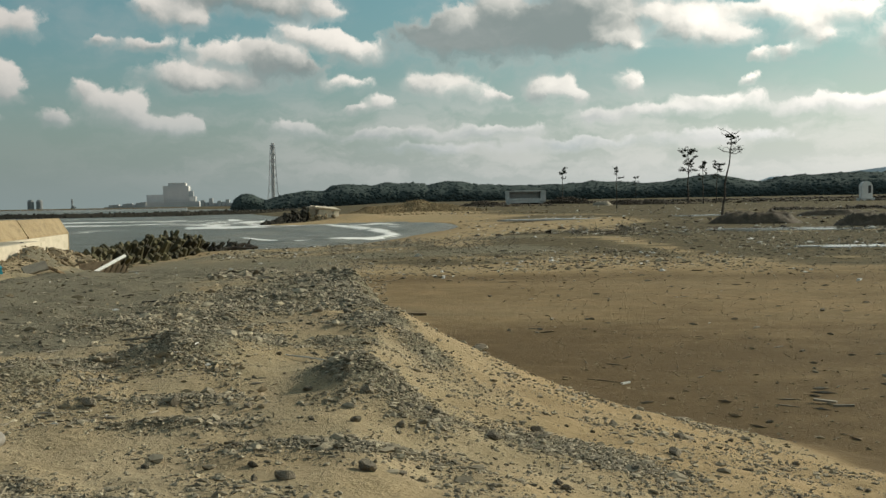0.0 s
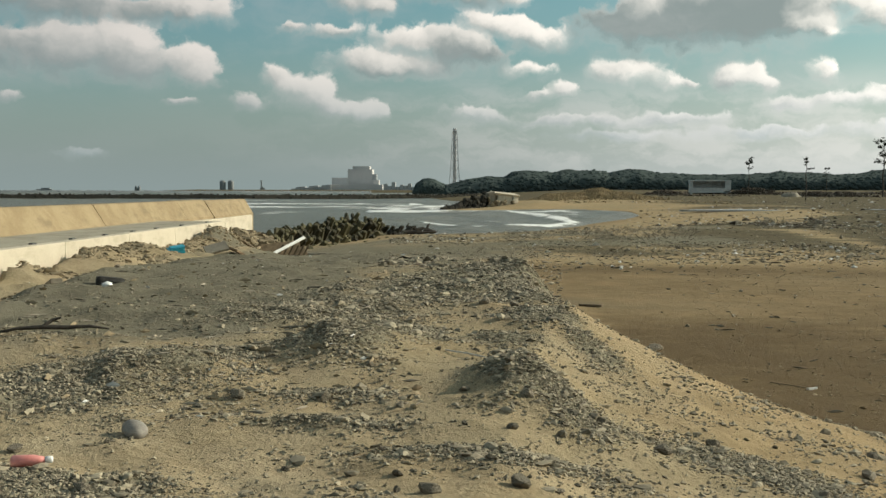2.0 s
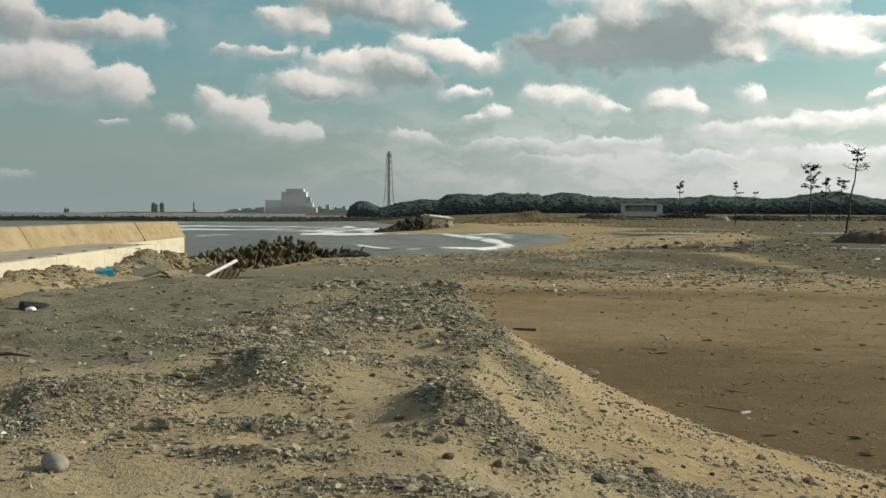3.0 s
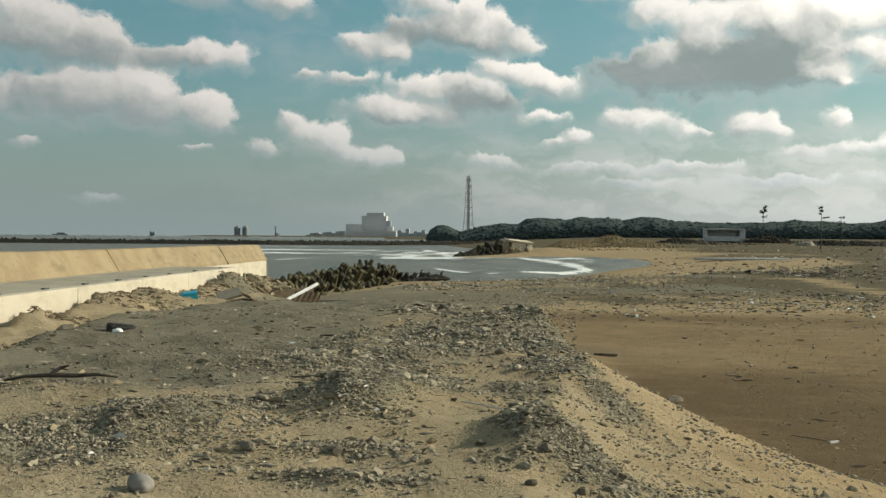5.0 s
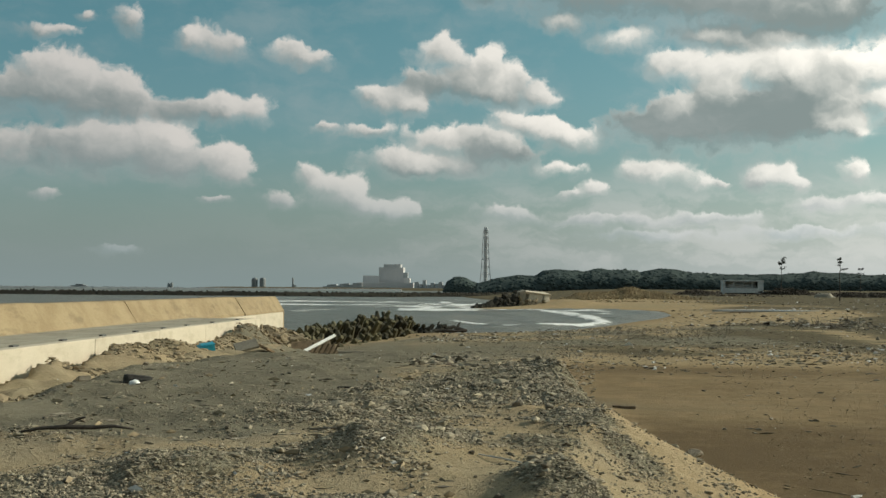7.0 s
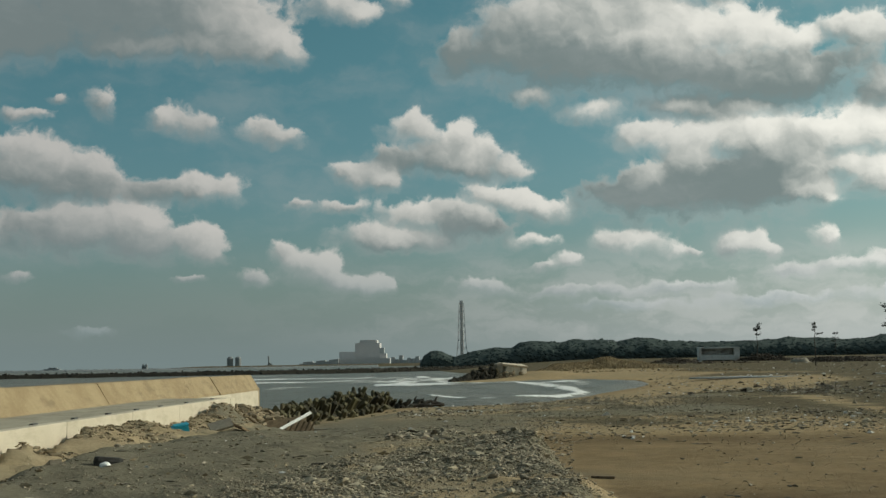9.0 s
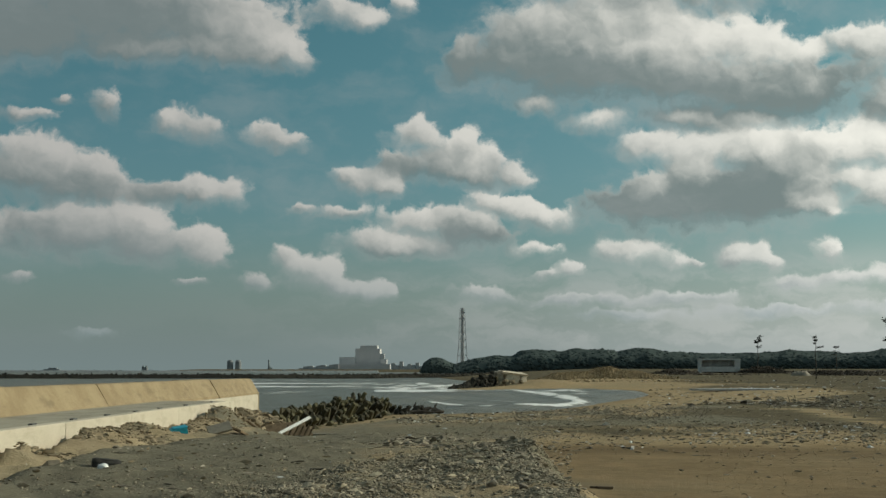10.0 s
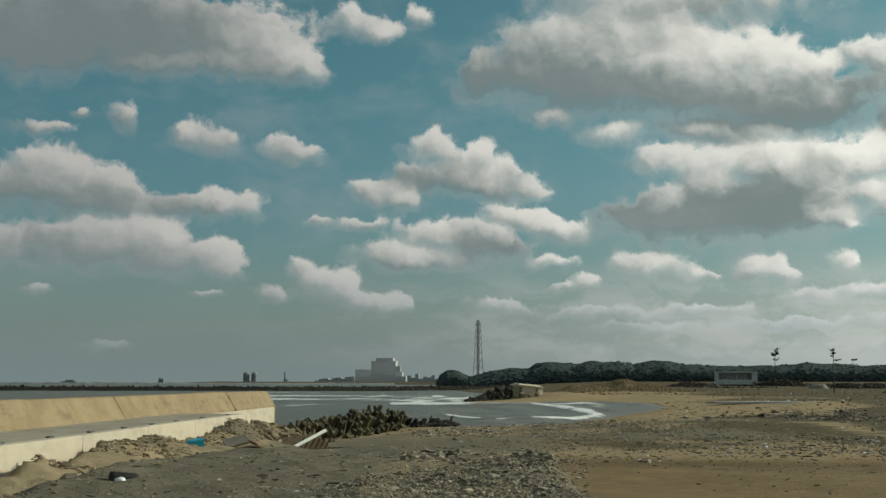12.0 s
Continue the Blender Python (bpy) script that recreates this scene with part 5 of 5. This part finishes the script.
# ---------------------------------------------------------------- the point and the plain
def broken_pier():
    """The last stump of the sea wall on the sandy point."""
    pier = empty("broken_seawall", pose(9.9, 253.5, -0.1, 0, 3, 20), "broken concrete sea wall stump on black rocks", "sea wall")
    bm = bmesh.new()
    add_box(bm, (5.8, 3.0, 0.30), pose(0.5, -0.6, 1.20, 6, 3, 4), 0.06, 0.14, random.Random(8))
    part("cap_slab", bm, PALE, pier, "pale tilted cap slab")
    for k, (x, w, h, tilt) in enumerate(((-2.6, 1.5, 3.0, -10), (-0.9, 1.4, 2.2, 9), (0.7, 1.5, 1.9, -4), (2.2, 1.4, 1.6, 7))):
        bm = bmesh.new()
        add_box(bm, (w, 3.2, h), pose(x, -0.3, (1.35 if k == 0 else 0.75) - h / 2, 0, tilt, 4 * k), 0.15, 0.2, random.Random(k))
        part("broken_block", bm, SLAB if k == 0 else PALE, pier)


broken_pier()


def ruin(x, y):
    """A gutted two-storey house of concrete."""
    z = on_ground(x, y)
    house = empty("ruined_house", pose(x, y, z, 0, 0, -6), "gutted pale concrete building standing on the plain", "building")
    def bit(name, size, m, mat, label=""):
        bm = bmesh.new()
        add_box(bm, size, m, 0.03)
        return part(name, bm, mat, house, label)
    bit("roof", (16.2, 9.6, 0.5), pose(0, 0, 5.4), RUIN)
    bit("floor_slab", (15.4, 9.0, 0.9), pose(0, 0, 1.0), RUIN)
    bit("back_wall", (15.0, 0.3, 4.6), pose(0, 1.2, 3.0), RUIN, "shaded back wall")
    bit("end_wall", (0.9, 9.0, 5.2), pose(-7.5, 0, 2.6), RUIN)
    bit("end_wall", (2.2, 9.0, 5.2), pose(6.9, 0, 2.6), RUIN)
    bit("parapet", (13.0, 0.25, 0.9), pose(-0.6, -4.4, 2.0), RUIN)
    for k in range(3):
        bit("column", (0.25, 0.25, 3.2), pose(-3.6 + k * 3.6, -4.2, 3.6), RUIN)
    # piers carry the gloom under the floor as their own dark colour
    for k in range(4):
        bit("pier", (0.7, 0.7, 0.8), pose(-6 + k * 4, -3.6, 0.3), GLOOM)


ruin(103.5, 494)


def pine(name, x, y, tall, lean, limbs, seed, label, needles=1.0, bare_to=0.5, sweep=1.0):
    """A storm-torn pine: a tapered trunk, crooked limbs and torn clumps of needles."""
    rng = random.Random(seed)
    tree = empty(name, pose(x, y, on_ground(x, y) - 0.1), label, "tree", "storm-torn pines")
    pts, rad = [], []
    for k in range(9):
        t = k / 8
        pts.append(Vector((lean * t * tall + rng.uniform(-0.012, 0.012) * tall * (0 < k < 8), rng.uniform(-0.01, 0.01) * tall, t * tall)))
        rad.append(tall * (0.0115 * (1 - t) + 0.004))
    bm = bmesh.new()
    add_tube(bm, pts, rad, 8)
    part("trunk", bm, BARK, tree)
    nrng = np.random.default_rng(seed)
    for _ in range(limbs):
        clumps = []
        t = bare_to + (1 - bare_to) * rng.random() ** 0.8
        k = min(7, int(t * 8))
        base = pts[k].lerp(pts[k + 1], t * 8 - k)
        reach = tall * rng.uniform(0.10, 0.22) * (1.25 - 0.6 * t)
        turn = rng.uniform(0, math.tau)
        out = Vector((math.cos(turn) * sweep + (0.35 if sweep > 1 else 0), math.sin(turn), rng.uniform(-0.15, 0.5)))
        mid = base + out * reach * 0.5 + Vector((0, 0, rng.uniform(-0.06, 0.05) * tall * 0.4))
        tip = base + out * reach + Vector((0, 0, rng.uniform(-0.02, 0.08) * tall * 0.5))
        bm = bmesh.new()
        add_tube(bm, [base, mid, tip], [tall * 0.0055, tall * 0.004, tall * 0.0018], 5)
        for _ in range(3):
            q = mid.lerp(tip, rng.random())
            end = q + Vector((rng.uniform(-1, 1), rng.uniform(-1, 1), rng.uniform(-0.3, 0.9))) * reach * 0.35
            add_tube(bm, [q, q.lerp(end, 0.5) + Vector((0, 0, reach * 0.04)), end], [tall * 0.003, tall * 0.002, tall * 0.001], 4)
            if rng.random() < needles:
                clumps += [end, q]
        limb = part("limb", bm, BARK, tree)
        if clumps:
            spots = np.array([np.array(c) + nrng.normal(0, tall * 0.014, 3) * (1.3, 1.3, 0.7) for c in clumps for _ in range(10)])
            s = nrng.uniform(0.5, 1.3, len(spots)) * tall * 0.010
            needle_clump = heap("needles", spots, s, NEEDLE, nrng, 1, 0.5, (1.3, 1.0, 0.55))
            needle_clump.parent = limb
            needle_clump["label"] = "dark torn pine needles"


pine("leaning_pine", 72.2, 189.0, 13.6, 0.135, 15, 3, "tall leaning storm-torn pine, nearly bare", 0.12, 0.66, 0.9)
pine("pine", 142.4, 405.5, 19.2, 0.01, 17, 5, "dark storm-torn pine standing on the plain", 0.75, 0.5)
pine("pine", 146.7, 401.6, 14.3, -0.03, 13, 6, "dark storm-torn pine standing on the plain", 0.7, 0.55)
pine("pine", 150.2, 399.6, 13.7, 0.08, 14, 7, "dark storm-torn pine standing on the plain", 0.8, 0.6)
pine("pine", 202.0, 836.0, 21.7, 0.0, 16, 9, "lone ragged pine at the edge of the wood", 0.6, 0.62)
pine("pine", 94.3, 327.0, 11.6, 0.0, 11, 10, "lone bare pine in front of the wood", 0.35, 0.66)
pine("pine", 213.0, 698.0, 13.5, 0.0, 9, 12, "small ragged pine in front of the wood", 0.8, 0.6)


def scrub(name, count, region, size, mat, label, seed, tall=1.0, levels=1):
    rng = np.random.default_rng(seed)
    x, y = region(rng, count)
    s = rng.uniform(0.5, 1.4, len(x)) * size * np.clip(0.62 + 0.7 * fuzz(x, y, 9, seed), 0.25, 1.4)
    z = height(x, y) + s * 0.3 * tall
    ob = heap(name, np.stack([x, y, z], -1), s, mat, rng, 1, 0.45, (1.3, 1.3, tall * 0.55))
    return tagged(ob, label, "scrub", kind="stuff")


def sector(az0, az1, r0, r1):
    def region(rng, n):
        a, r = np.radians(rng.uniform(az0, az1, n)), rng.uniform(r0, r1, n)
        keep = fuzz(r * np.sin(a), r * np.cos(a), 14, int(r0)) > -0.35
        return (r * np.sin(a))[keep], (r * np.cos(a))[keep]
    return region


def reeds():
    """Upright tufts of dry reed on the sandy mounds."""
    rng = np.random.default_rng(71)
    pick = rng.integers(0, len(REED_MOUNDS), 15000)
    mounds = np.array(REED_MOUNDS)[pick]
    x, y = mounds[:, 0] + rng.normal(0, 0.75, 15000) * mounds[:, 2], mounds[:, 1] + rng.normal(-0.2, 0.6, 15000) * mounds[:, 3]
    tall = rng.uniform(0.15, 0.5, 15000) * np.clip(1 + 0.5 * fuzz(x, y, 3, 45), 0.3, 1.5)
    sizes = np.stack([rng.uniform(0.12, 0.35, 15000), rng.uniform(0.12, 0.3, 15000), tall], -1)
    ob = heap("dry_grass", np.stack([x, y, height(x, y) + tall * 0.5], -1), sizes, DRYGRASS, rng, 0, 0.4)
    tagged(ob, "tawny dry reed grass on low sandy mounds", "grass", kind="stuff")


reeds()
scrub("brown_scrub", 4500, sector(9.5, 30, 430, 640), 0.5, SHRUB, "dark brown scrub before the wood", 72, 1.0)
scrub("dark_hedge", 2200, sector(23.2, 31, 255, 285), 0.45, SHRUB, "dark low hedge across the plain", 73, 1.0)
scrub("point_grass", 700, sector(4.6, 13, 270, 330), 0.2, DRYGRASS, "tufts of dry grass on the sandy point", 74, 1.0)


def wood(name, dist, bearings, tops, label, seed, rows=4, step_m=3.4):
    """A far pine wood seen edge on: crowns of many small clumps; tops: its rise in degrees at each bearing."""
    az0, az1 = bearings[0], bearings[-1]
    rng = np.random.default_rng(seed)
    deep = rows * 14
    def rise_at(az, r):
        """The foot and the leafy surface, rising from the wood's edge backwards as a bank of rounded crowns."""
        x, y = r * np.sin(az), r * np.cos(az)
        top = 0.4 + (dist + deep) * np.tan(np.radians(np.interp(np.degrees(az), bearings, tops)))
        top = top + fuzz(x, y, 18.0, seed + 1) * 0.7
        foot = height(x, y)
        crowns = 0.5 + fuzz(x, y, 9.0, seed) * 0.7
        slope = np.clip((r - dist) / deep, 0, 1) ** 0.25
        return x, y, foot - 1.0 + (top - foot) * slope + crowns * np.minimum(1, slope * 3)
    azs = np.radians(np.arange(az0, az1, degrees_step(1.1, dist)))
    a, r = np.meshgrid(azs, dist + deep * np.linspace(0, 1.15, 44) ** 1.3, indexing="ij")
    x, y, z = rise_at(a, r)
    n, k = a.shape
    at = np.arange(n * k).reshape(n, k)
    quads = np.stack([at[:-1, :-1], at[1:, :-1], at[1:, 1:], at[:-1, 1:]], -1).reshape(-1, 4)
    mesh = bpy.data.meshes.new(name)
    mesh.from_pydata(np.stack([x, y, z], -1).reshape(-1, 3).tolist(), [], quads.tolist())
    # canopy and crowns share the colour with haze mixed in
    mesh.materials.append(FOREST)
    ob = smooth(new(name, mesh))
    tagged(ob, label, "wood", kind="stuff")
    count = int(radians(az1 - az0) * dist / step_m * rows * 9)
    a = np.radians(rng.uniform(az0, az1, count))
    x, y, z = rise_at(a, dist + deep * rng.uniform(0.0, 1.05, count) ** 2.0)
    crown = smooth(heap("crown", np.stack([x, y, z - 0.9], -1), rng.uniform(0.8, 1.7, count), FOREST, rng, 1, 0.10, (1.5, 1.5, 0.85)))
    crown.parent = ob


def degrees_step(metres, dist):
    return math.degrees(metres / dist)


wood("pine_wood", 880, [-0.35, 0.6, 1.2, 1.65, 2.4, 2.72, 3.33, 4.0, 4.58, 5.03, 5.82, 6.7, 7.23, 7.83, 8.73, 9.41, 10.5, 13.2, 14.5, 14.84, 15.6, 17.4, 18.3, 19.3, 20.3, 21.0, 22.5, 23.07, 23.7, 25.7, 31.0],
     [0.40, 0.62, 0.73, 0.80, 0.80, 0.99, 1.08, 1.05, 0.98, 1.09, 1.10, 1.08, 0.95, 1.08, 1.13, 1.02, 0.90, 0.89, 0.93, 1.01, 0.99, 0.87, 0.94, 1.10, 1.21, 1.17, 0.86, 0.96, 1.10, 1.16, 1.12], "dark green coastal pine wood across the plain", 81, 4)
wood("far_copse", 1500, [-1.95, -1.75, -1.45, -1.15, -0.85, -0.6, -0.3], [0.10, 0.46, 0.64, 0.68, 0.62, 0.47, 0.28], "dark round copse on the far shore", 82, 2, 4.5)


def monument(x, y):
    z = on_ground(x, y)
    stone_ob = empty("standing_monument", pose(x, y, z) @ Matrix.Scale(2.05, 4), "tall white rounded monument standing on the plain", "monument")
    bm = bmesh.new()
    add_prism(bm, [(-1.0, 0.4), (1.0, 0.4), (1.0, 2.5), (0.75, 3.0), (0.3, 3.25), (-0.3, 3.25), (-0.75, 3.0), (-1.0, 2.5)], -0.5, 0.5)
    part("slab", bm, MONUMENT, stone_ob)
    bm = bmesh.new()
    add_box(bm, (2.6, 1.6, 0.5), pose(0, 0, 0.2), 0.05)
    part("plinth", bm, RUIN, stone_ob)
    bm = bmesh.new()
    add_box(bm, (0.5, 0.06, 1.3), pose(0.45, -0.53, 1.9), 0.02)
    part("dark_panel", bm, GLOOM, stone_ob)


monument(205, 400)


def earth_mound(az, r, wide, deep, tall, seed, mat=None, label="dark heap of bare earth on the plain"):
    """A dark heap of dug earth."""
    x0, y0 = r * math.sin(radians(az)), r * math.cos(radians(az))
    z0 = on_ground(x0, y0)
    bm = bmesh.new()
    rows = []
    for i in range(29):
        row = []
        for k in range(49):
            u, v = k / 24 - 1, i / 14 - 1
            edge = math.hypot(u * 0.98, v) + noise.noise(Vector((u * 2, v * 2, seed + 5))) * 0.14
            e = max(0.0, min(1.0, (1 - edge) * 2.6))
            lump = noise.noise(Vector((u * 3, v * 3, seed))) * 0.30 + noise.noise(Vector((u * 9, v * 9, seed))) * 0.22 + noise.noise(Vector((u * 21, v * 21, seed))) * 0.12
            row.append(bm.verts.new((u * wide * 1.1, v * deep * 1.1, (e * (0.85 + lump) if e > 0 else -0.25) * tall)))
        rows.append(row)
    for a, b in zip(rows, rows[1:]):
        for k in range(48):
            bm.faces.new((a[k], a[k + 1], b[k + 1], b[k]))
    ob = smooth(part("earth_mound", bm, mat or BARE_SOIL))
    ob.matrix_world = pose(x0, y0, z0 - 0.05, 0, 0, -az)
    tagged(ob, label, "earth mound", "earth mounds on the plain")


earth_mound(22.4, 139, 4.6, 3.0, 1.35, 1)
earth_mound(27.6, 128, 3.6, 3.0, 1.3, 2)
earth_mound(25.8, 190, 5.0, 3.0, 0.9, 3)
earth_mound(15.45, 430, 3.2, 3.0, 1.5, 4, SLAB, "pale heap of broken concrete on the plain")


def brush_heap(az, r, wide, deep, tall, seed):
    """A low tangled heap of brown brush."""
    rng = np.random.default_rng(seed)
    n = 1500
    x0, y0 = r * math.sin(radians(az)), r * math.cos(radians(az))
    u, v = rng.normal(0, 0.42, n).clip(-1, 1), rng.uniform(-1, 1, n)
    dome = np.clip(1 - u ** 2 - v ** 2, 0, 1) ** 0.6 * (0.8 + 0.3 * fuzz(u * 5, v * 5, 1.0, seed))
    x, y = x0 + u * wide, y0 + v * deep
    sizes = np.stack([rng.uniform(0.2, 0.6, n), rng.uniform(0.2, 0.6, n), rng.uniform(0.15, 0.5, n)], -1)
    ob = heap("brush_heap", np.stack([x, y, height(x, y) + dome * tall * rng.uniform(0.3, 1, n)], -1), sizes, SHRUB, rng, 0, 0.4)
    tagged(ob, "brown tangled brush heaped before the wood", "brush", kind="stuff")


brush_heap(9.8, 475, 8.5, 4.0, 2.0, 101)
brush_heap(13.8, 500, 11.0, 5.0, 3.0, 102)
brush_heap(16.6, 440, 6.0, 4.0, 1.9, 103)
brush_heap(17.7, 445, 7.0, 4.0, 1.9, 104)


def puddle(az, r, wide, deep, seed):
    rng = random.Random(seed)
    x, y = r * math.sin(radians(az)), r * math.cos(radians(az))
    z = max(on_ground(x + dx * wide, y + dy * deep) for dx in (-0.9, 0, 0.9) for dy in (-0.9, 0, 0.9)) + 0.03
    bm = bmesh.new()
    ring = []
    for k in range(40):
        a = k * math.tau / 40
        s = 1 + 0.22 * math.sin(3 * a + seed) + 0.15 * math.sin(5 * a + 2 * seed) + rng.uniform(-0.06, 0.06)
        ring.append(bm.verts.new((x + wide * s * math.cos(a), y + deep * s * math.sin(a), z)))
    bm.faces.new(ring)
    bmesh.ops.extrude_face_region(bm, geom=bm.faces[:])
    for v in list(bm.verts)[:40]:
        v.co.z -= 0.25
    bmesh.ops.recalc_face_normals(bm, faces=bm.faces[:])
    tagged(part("puddle", bm, PUDDLE), "shallow puddle reflecting the bright sky", "puddle", "puddles on the plain")


puddle(28.3, 76, 5.2, 1.7, 1)
puddle(22.8, 118, 6.0, 2.0, 2)
puddle(21.0, 205, 9.0, 5.0, 3)
puddle(13.0, 196, 7.5, 4.5, 4)
puddle(25.2, 116, 6.0, 2.0, 5)


# ---------------------------------------------------------------- the far shore
def far_box(thing, name, az0, az1, el0, el1, dist, deep, mat):
    """A block between two bearings and two rises, in degrees from the camera's place."""
    x0, x1 = dist * math.tan(radians(az0)), dist * math.tan(radians(az1))
    z0, z1 = 1.6 + dist * math.tan(radians(el0)), 1.6 + dist * math.tan(radians(el1))
    bm = bmesh.new()
    add_box(bm, (x1 - x0, deep, z1 - z0), pose((x0 + x1) / 2 - thing.location.x, dist + deep / 2 - thing.location.y, (z0 + z1) / 2), 0.4)
    return part(name, bm, mat, thing)


# the station's blocks wear colours paled to stand for distance haze
def works():
    plant = empty("power_station", pose(-240, 3100, 0), "grey power station block on the far shore", "building")
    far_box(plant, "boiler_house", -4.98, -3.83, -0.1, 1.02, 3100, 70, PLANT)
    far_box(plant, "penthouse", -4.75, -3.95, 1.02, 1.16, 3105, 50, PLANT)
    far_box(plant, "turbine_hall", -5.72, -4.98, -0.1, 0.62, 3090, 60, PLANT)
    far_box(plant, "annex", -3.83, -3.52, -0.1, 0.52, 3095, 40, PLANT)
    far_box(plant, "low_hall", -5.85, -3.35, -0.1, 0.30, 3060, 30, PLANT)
    far_box(plant, "coal_bunker", -3.83, -3.62, 0.52, 0.78, 3100, 20, FARHAZED)
    for k in range(9):
        az = -7.6 + k * 0.2
        far_box(plant, "shed", az, az + 0.24, -0.1, 0.10 + 0.09 * math.sin(k * 2.1) ** 2 + 0.015 * k, 3050, 30, FARHAZED)
    for k, h in enumerate((0.34, 0.24, 0.42, 0.20, 0.30, 0.26, 0.36, 0.20, 0.28, 0.22)):
        far_box(plant, "low_building", -3.3 + k * 0.19, -3.13 + k * 0.19, -0.1, h, 3000, 30, FARHAZED)
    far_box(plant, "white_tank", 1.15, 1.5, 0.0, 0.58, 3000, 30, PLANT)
    tanks = empty("storage_silos", pose(-560, 3000, 0), "pair of grey silos on the far shore", "silo")
    for az in (-10.75, -10.38):
        x = 3000 * math.tan(radians(az)) + 560
        bm = bmesh.new()
        add_tube(bm, [(x, 0, -3), (x, 0, 22), (x, 0, 26), (x, 0, 27)], [7.5, 7.5, 5.5, 2.0], 16)
        part("silo", bm, FARSTEEL, tanks)
    crane = empty("harbour_crane", pose(3000 * math.tan(radians(-8.98)), 3000, 0), "dark harbour crane on the far shore", "crane")
    for name, pts, r in (("mast", [(0, 0, -3), (0, 0, 24), (-1, 0, 27)], 2.0), ("jib", [(0, 0, 12), (5, 0, 8), (9, 0, 6)], 1.4), ("cabin", [(0, 0, -3), (1.5, 0, 6), (2, 0, 9)], 4.4)):
        bm = bmesh.new()
        add_tube(bm, pts, [r] * 3, 8)
        part(name, bm, FARSTEEL, crane)
    beacon = empty("harbour_beacon", pose(3000 * math.tan(radians(-14.58)), 3000, 0), "small dark twin beacon on the far breakwater", "beacon")
    for dx in (-3.5, 4.0):
        bm = bmesh.new()
        add_tube(bm, [(dx, 0, -3), (dx, 0, 9), (dx, 0, 12.5)], [4.2, 3.4, 1.6], 8)
        part("tower", bm, FARSTEEL, beacon)
    barge = empty("moored_barge", pose(2600 * math.tan(radians(-18.6)), 2600, 0), "low dark barge moored off the far breakwater", "barge")
    for name, size, m in (("hull", (34, 9, 5.0), pose(0, 0, 1.2)), ("deckhouse", (18, 7, 3.0), pose(2, 0, 5.0))):
        bm = bmesh.new()
        add_box(bm, size, m, 0.4)
        part(name, bm, FARSTEEL, barge)
    mast = empty("radio_mast", pose(880 * math.tan(radians(7.0)), 900, 0), "thin steel mast above the wood", "mast")
    bm = bmesh.new()
    add_tube(bm, [(0, 0, 2), (0, 0, 10), (0, 0, 16.8)], [0.35, 0.3, 0.22], 6)
    part("pole", bm, FARHAZED, mast)


works()


def chimney():
    """The power station's chimney: a flue in a steel tower."""
    # the steel's colour has the distance haze mixed in
    stack = empty("chimney", pose(2.0, 3105, 0), "tall grey lattice chimney tower of the power station", "chimney")
    top = 161.0
    def bar(name, pts, radii, sides=5):
        bm = bmesh.new()
        add_tube(bm, pts, radii, sides)
        part(name, bm, STACKGREY, stack)
    half = lambda z: float(np.interp(z, [0, 60, 150], [15.5, 10.0, 6.0]))
    for fx in (-2.2, 2.2):
        bar("flue", [(fx, 0, 0), (fx, 0, 80), (fx, 0, top)], [2.5, 2.2, 2.0], 12)
    for sx in (-1, 1):
        for sy in (-1, 1):
            zs = (0, 30, 60, 105, 150)
            bar("leg", [(sx * half(z), sy * half(z), z) for z in zs], [1.0, 0.95, 0.85, 0.75, 0.7])
    levels = (18, 40, 60, 80, 98, 116, 133, 150)
    for z in levels:
        h = half(z)
        bm = bmesh.new()
        for sx, sy, w, d in ((0, 1, 2 * h, 0.9), (0, -1, 2 * h, 0.9), (1, 0, 0.9, 2 * h), (-1, 0, 0.9, 2 * h)):
            add_box(bm, (w, d, 0.9), pose(sx * h, sy * h, z))
        part("ring_beam", bm, STACKGREY, stack)
    for a, b in zip(levels, levels[1:]):
        for s in (-1, 1):
            bar("brace", [(-half(a) * s, -half(a), a), (0, -(half(a) + half(b)) / 2, (a + b) / 2), (half(b) * s, -half(b), b)], [0.45] * 3, 4)
    bm = bmesh.new()
    add_box(bm, (11.5, 11.5, 2.2), pose(0, 0, 154), 0.3)
    part("platform", bm, STACKGREY, stack)


chimney()


def far_hill():
    n = 60
    bm = bmesh.new()
    low, high = [], []
    for k in range(n + 1):
        az = 20 + 20 * k / n
        rise_deg = 0.9 + 0.55 * math.exp(-((az - 30) / 4.0) ** 2) + 0.25 * math.exp(-((az - 23) / 0.8) ** 2) - 0.5 * math.exp(-((az - 21) / 2.0) ** 2)
        x, y = 4700 * math.sin(radians(az)), 4700 * math.cos(radians(az))
        low.append((x, y, -5))
        high.append((x * 1.01, y * 1.01, 4700 * math.tan(radians(rise_deg))))
    back = [bm.verts.new((x * 1.03, y * 1.03, -5)) for x, y, z in low]
    a = [bm.verts.new(p) for p in low]
    b = [bm.verts.new(p) for p in high]
    for k in range(n):
        bm.faces.new((a[k], a[k + 1], b[k + 1], b[k]))
        bm.faces.new((b[k], b[k + 1], back[k + 1], back[k]))
    # no real haze lies before the hills; their colour carries it
    tagged(smooth(part("backdrop", bm, FARHILL)), "distant hills on the horizon, haze painted in as pale blue", "hills", kind="structure")


far_hill()
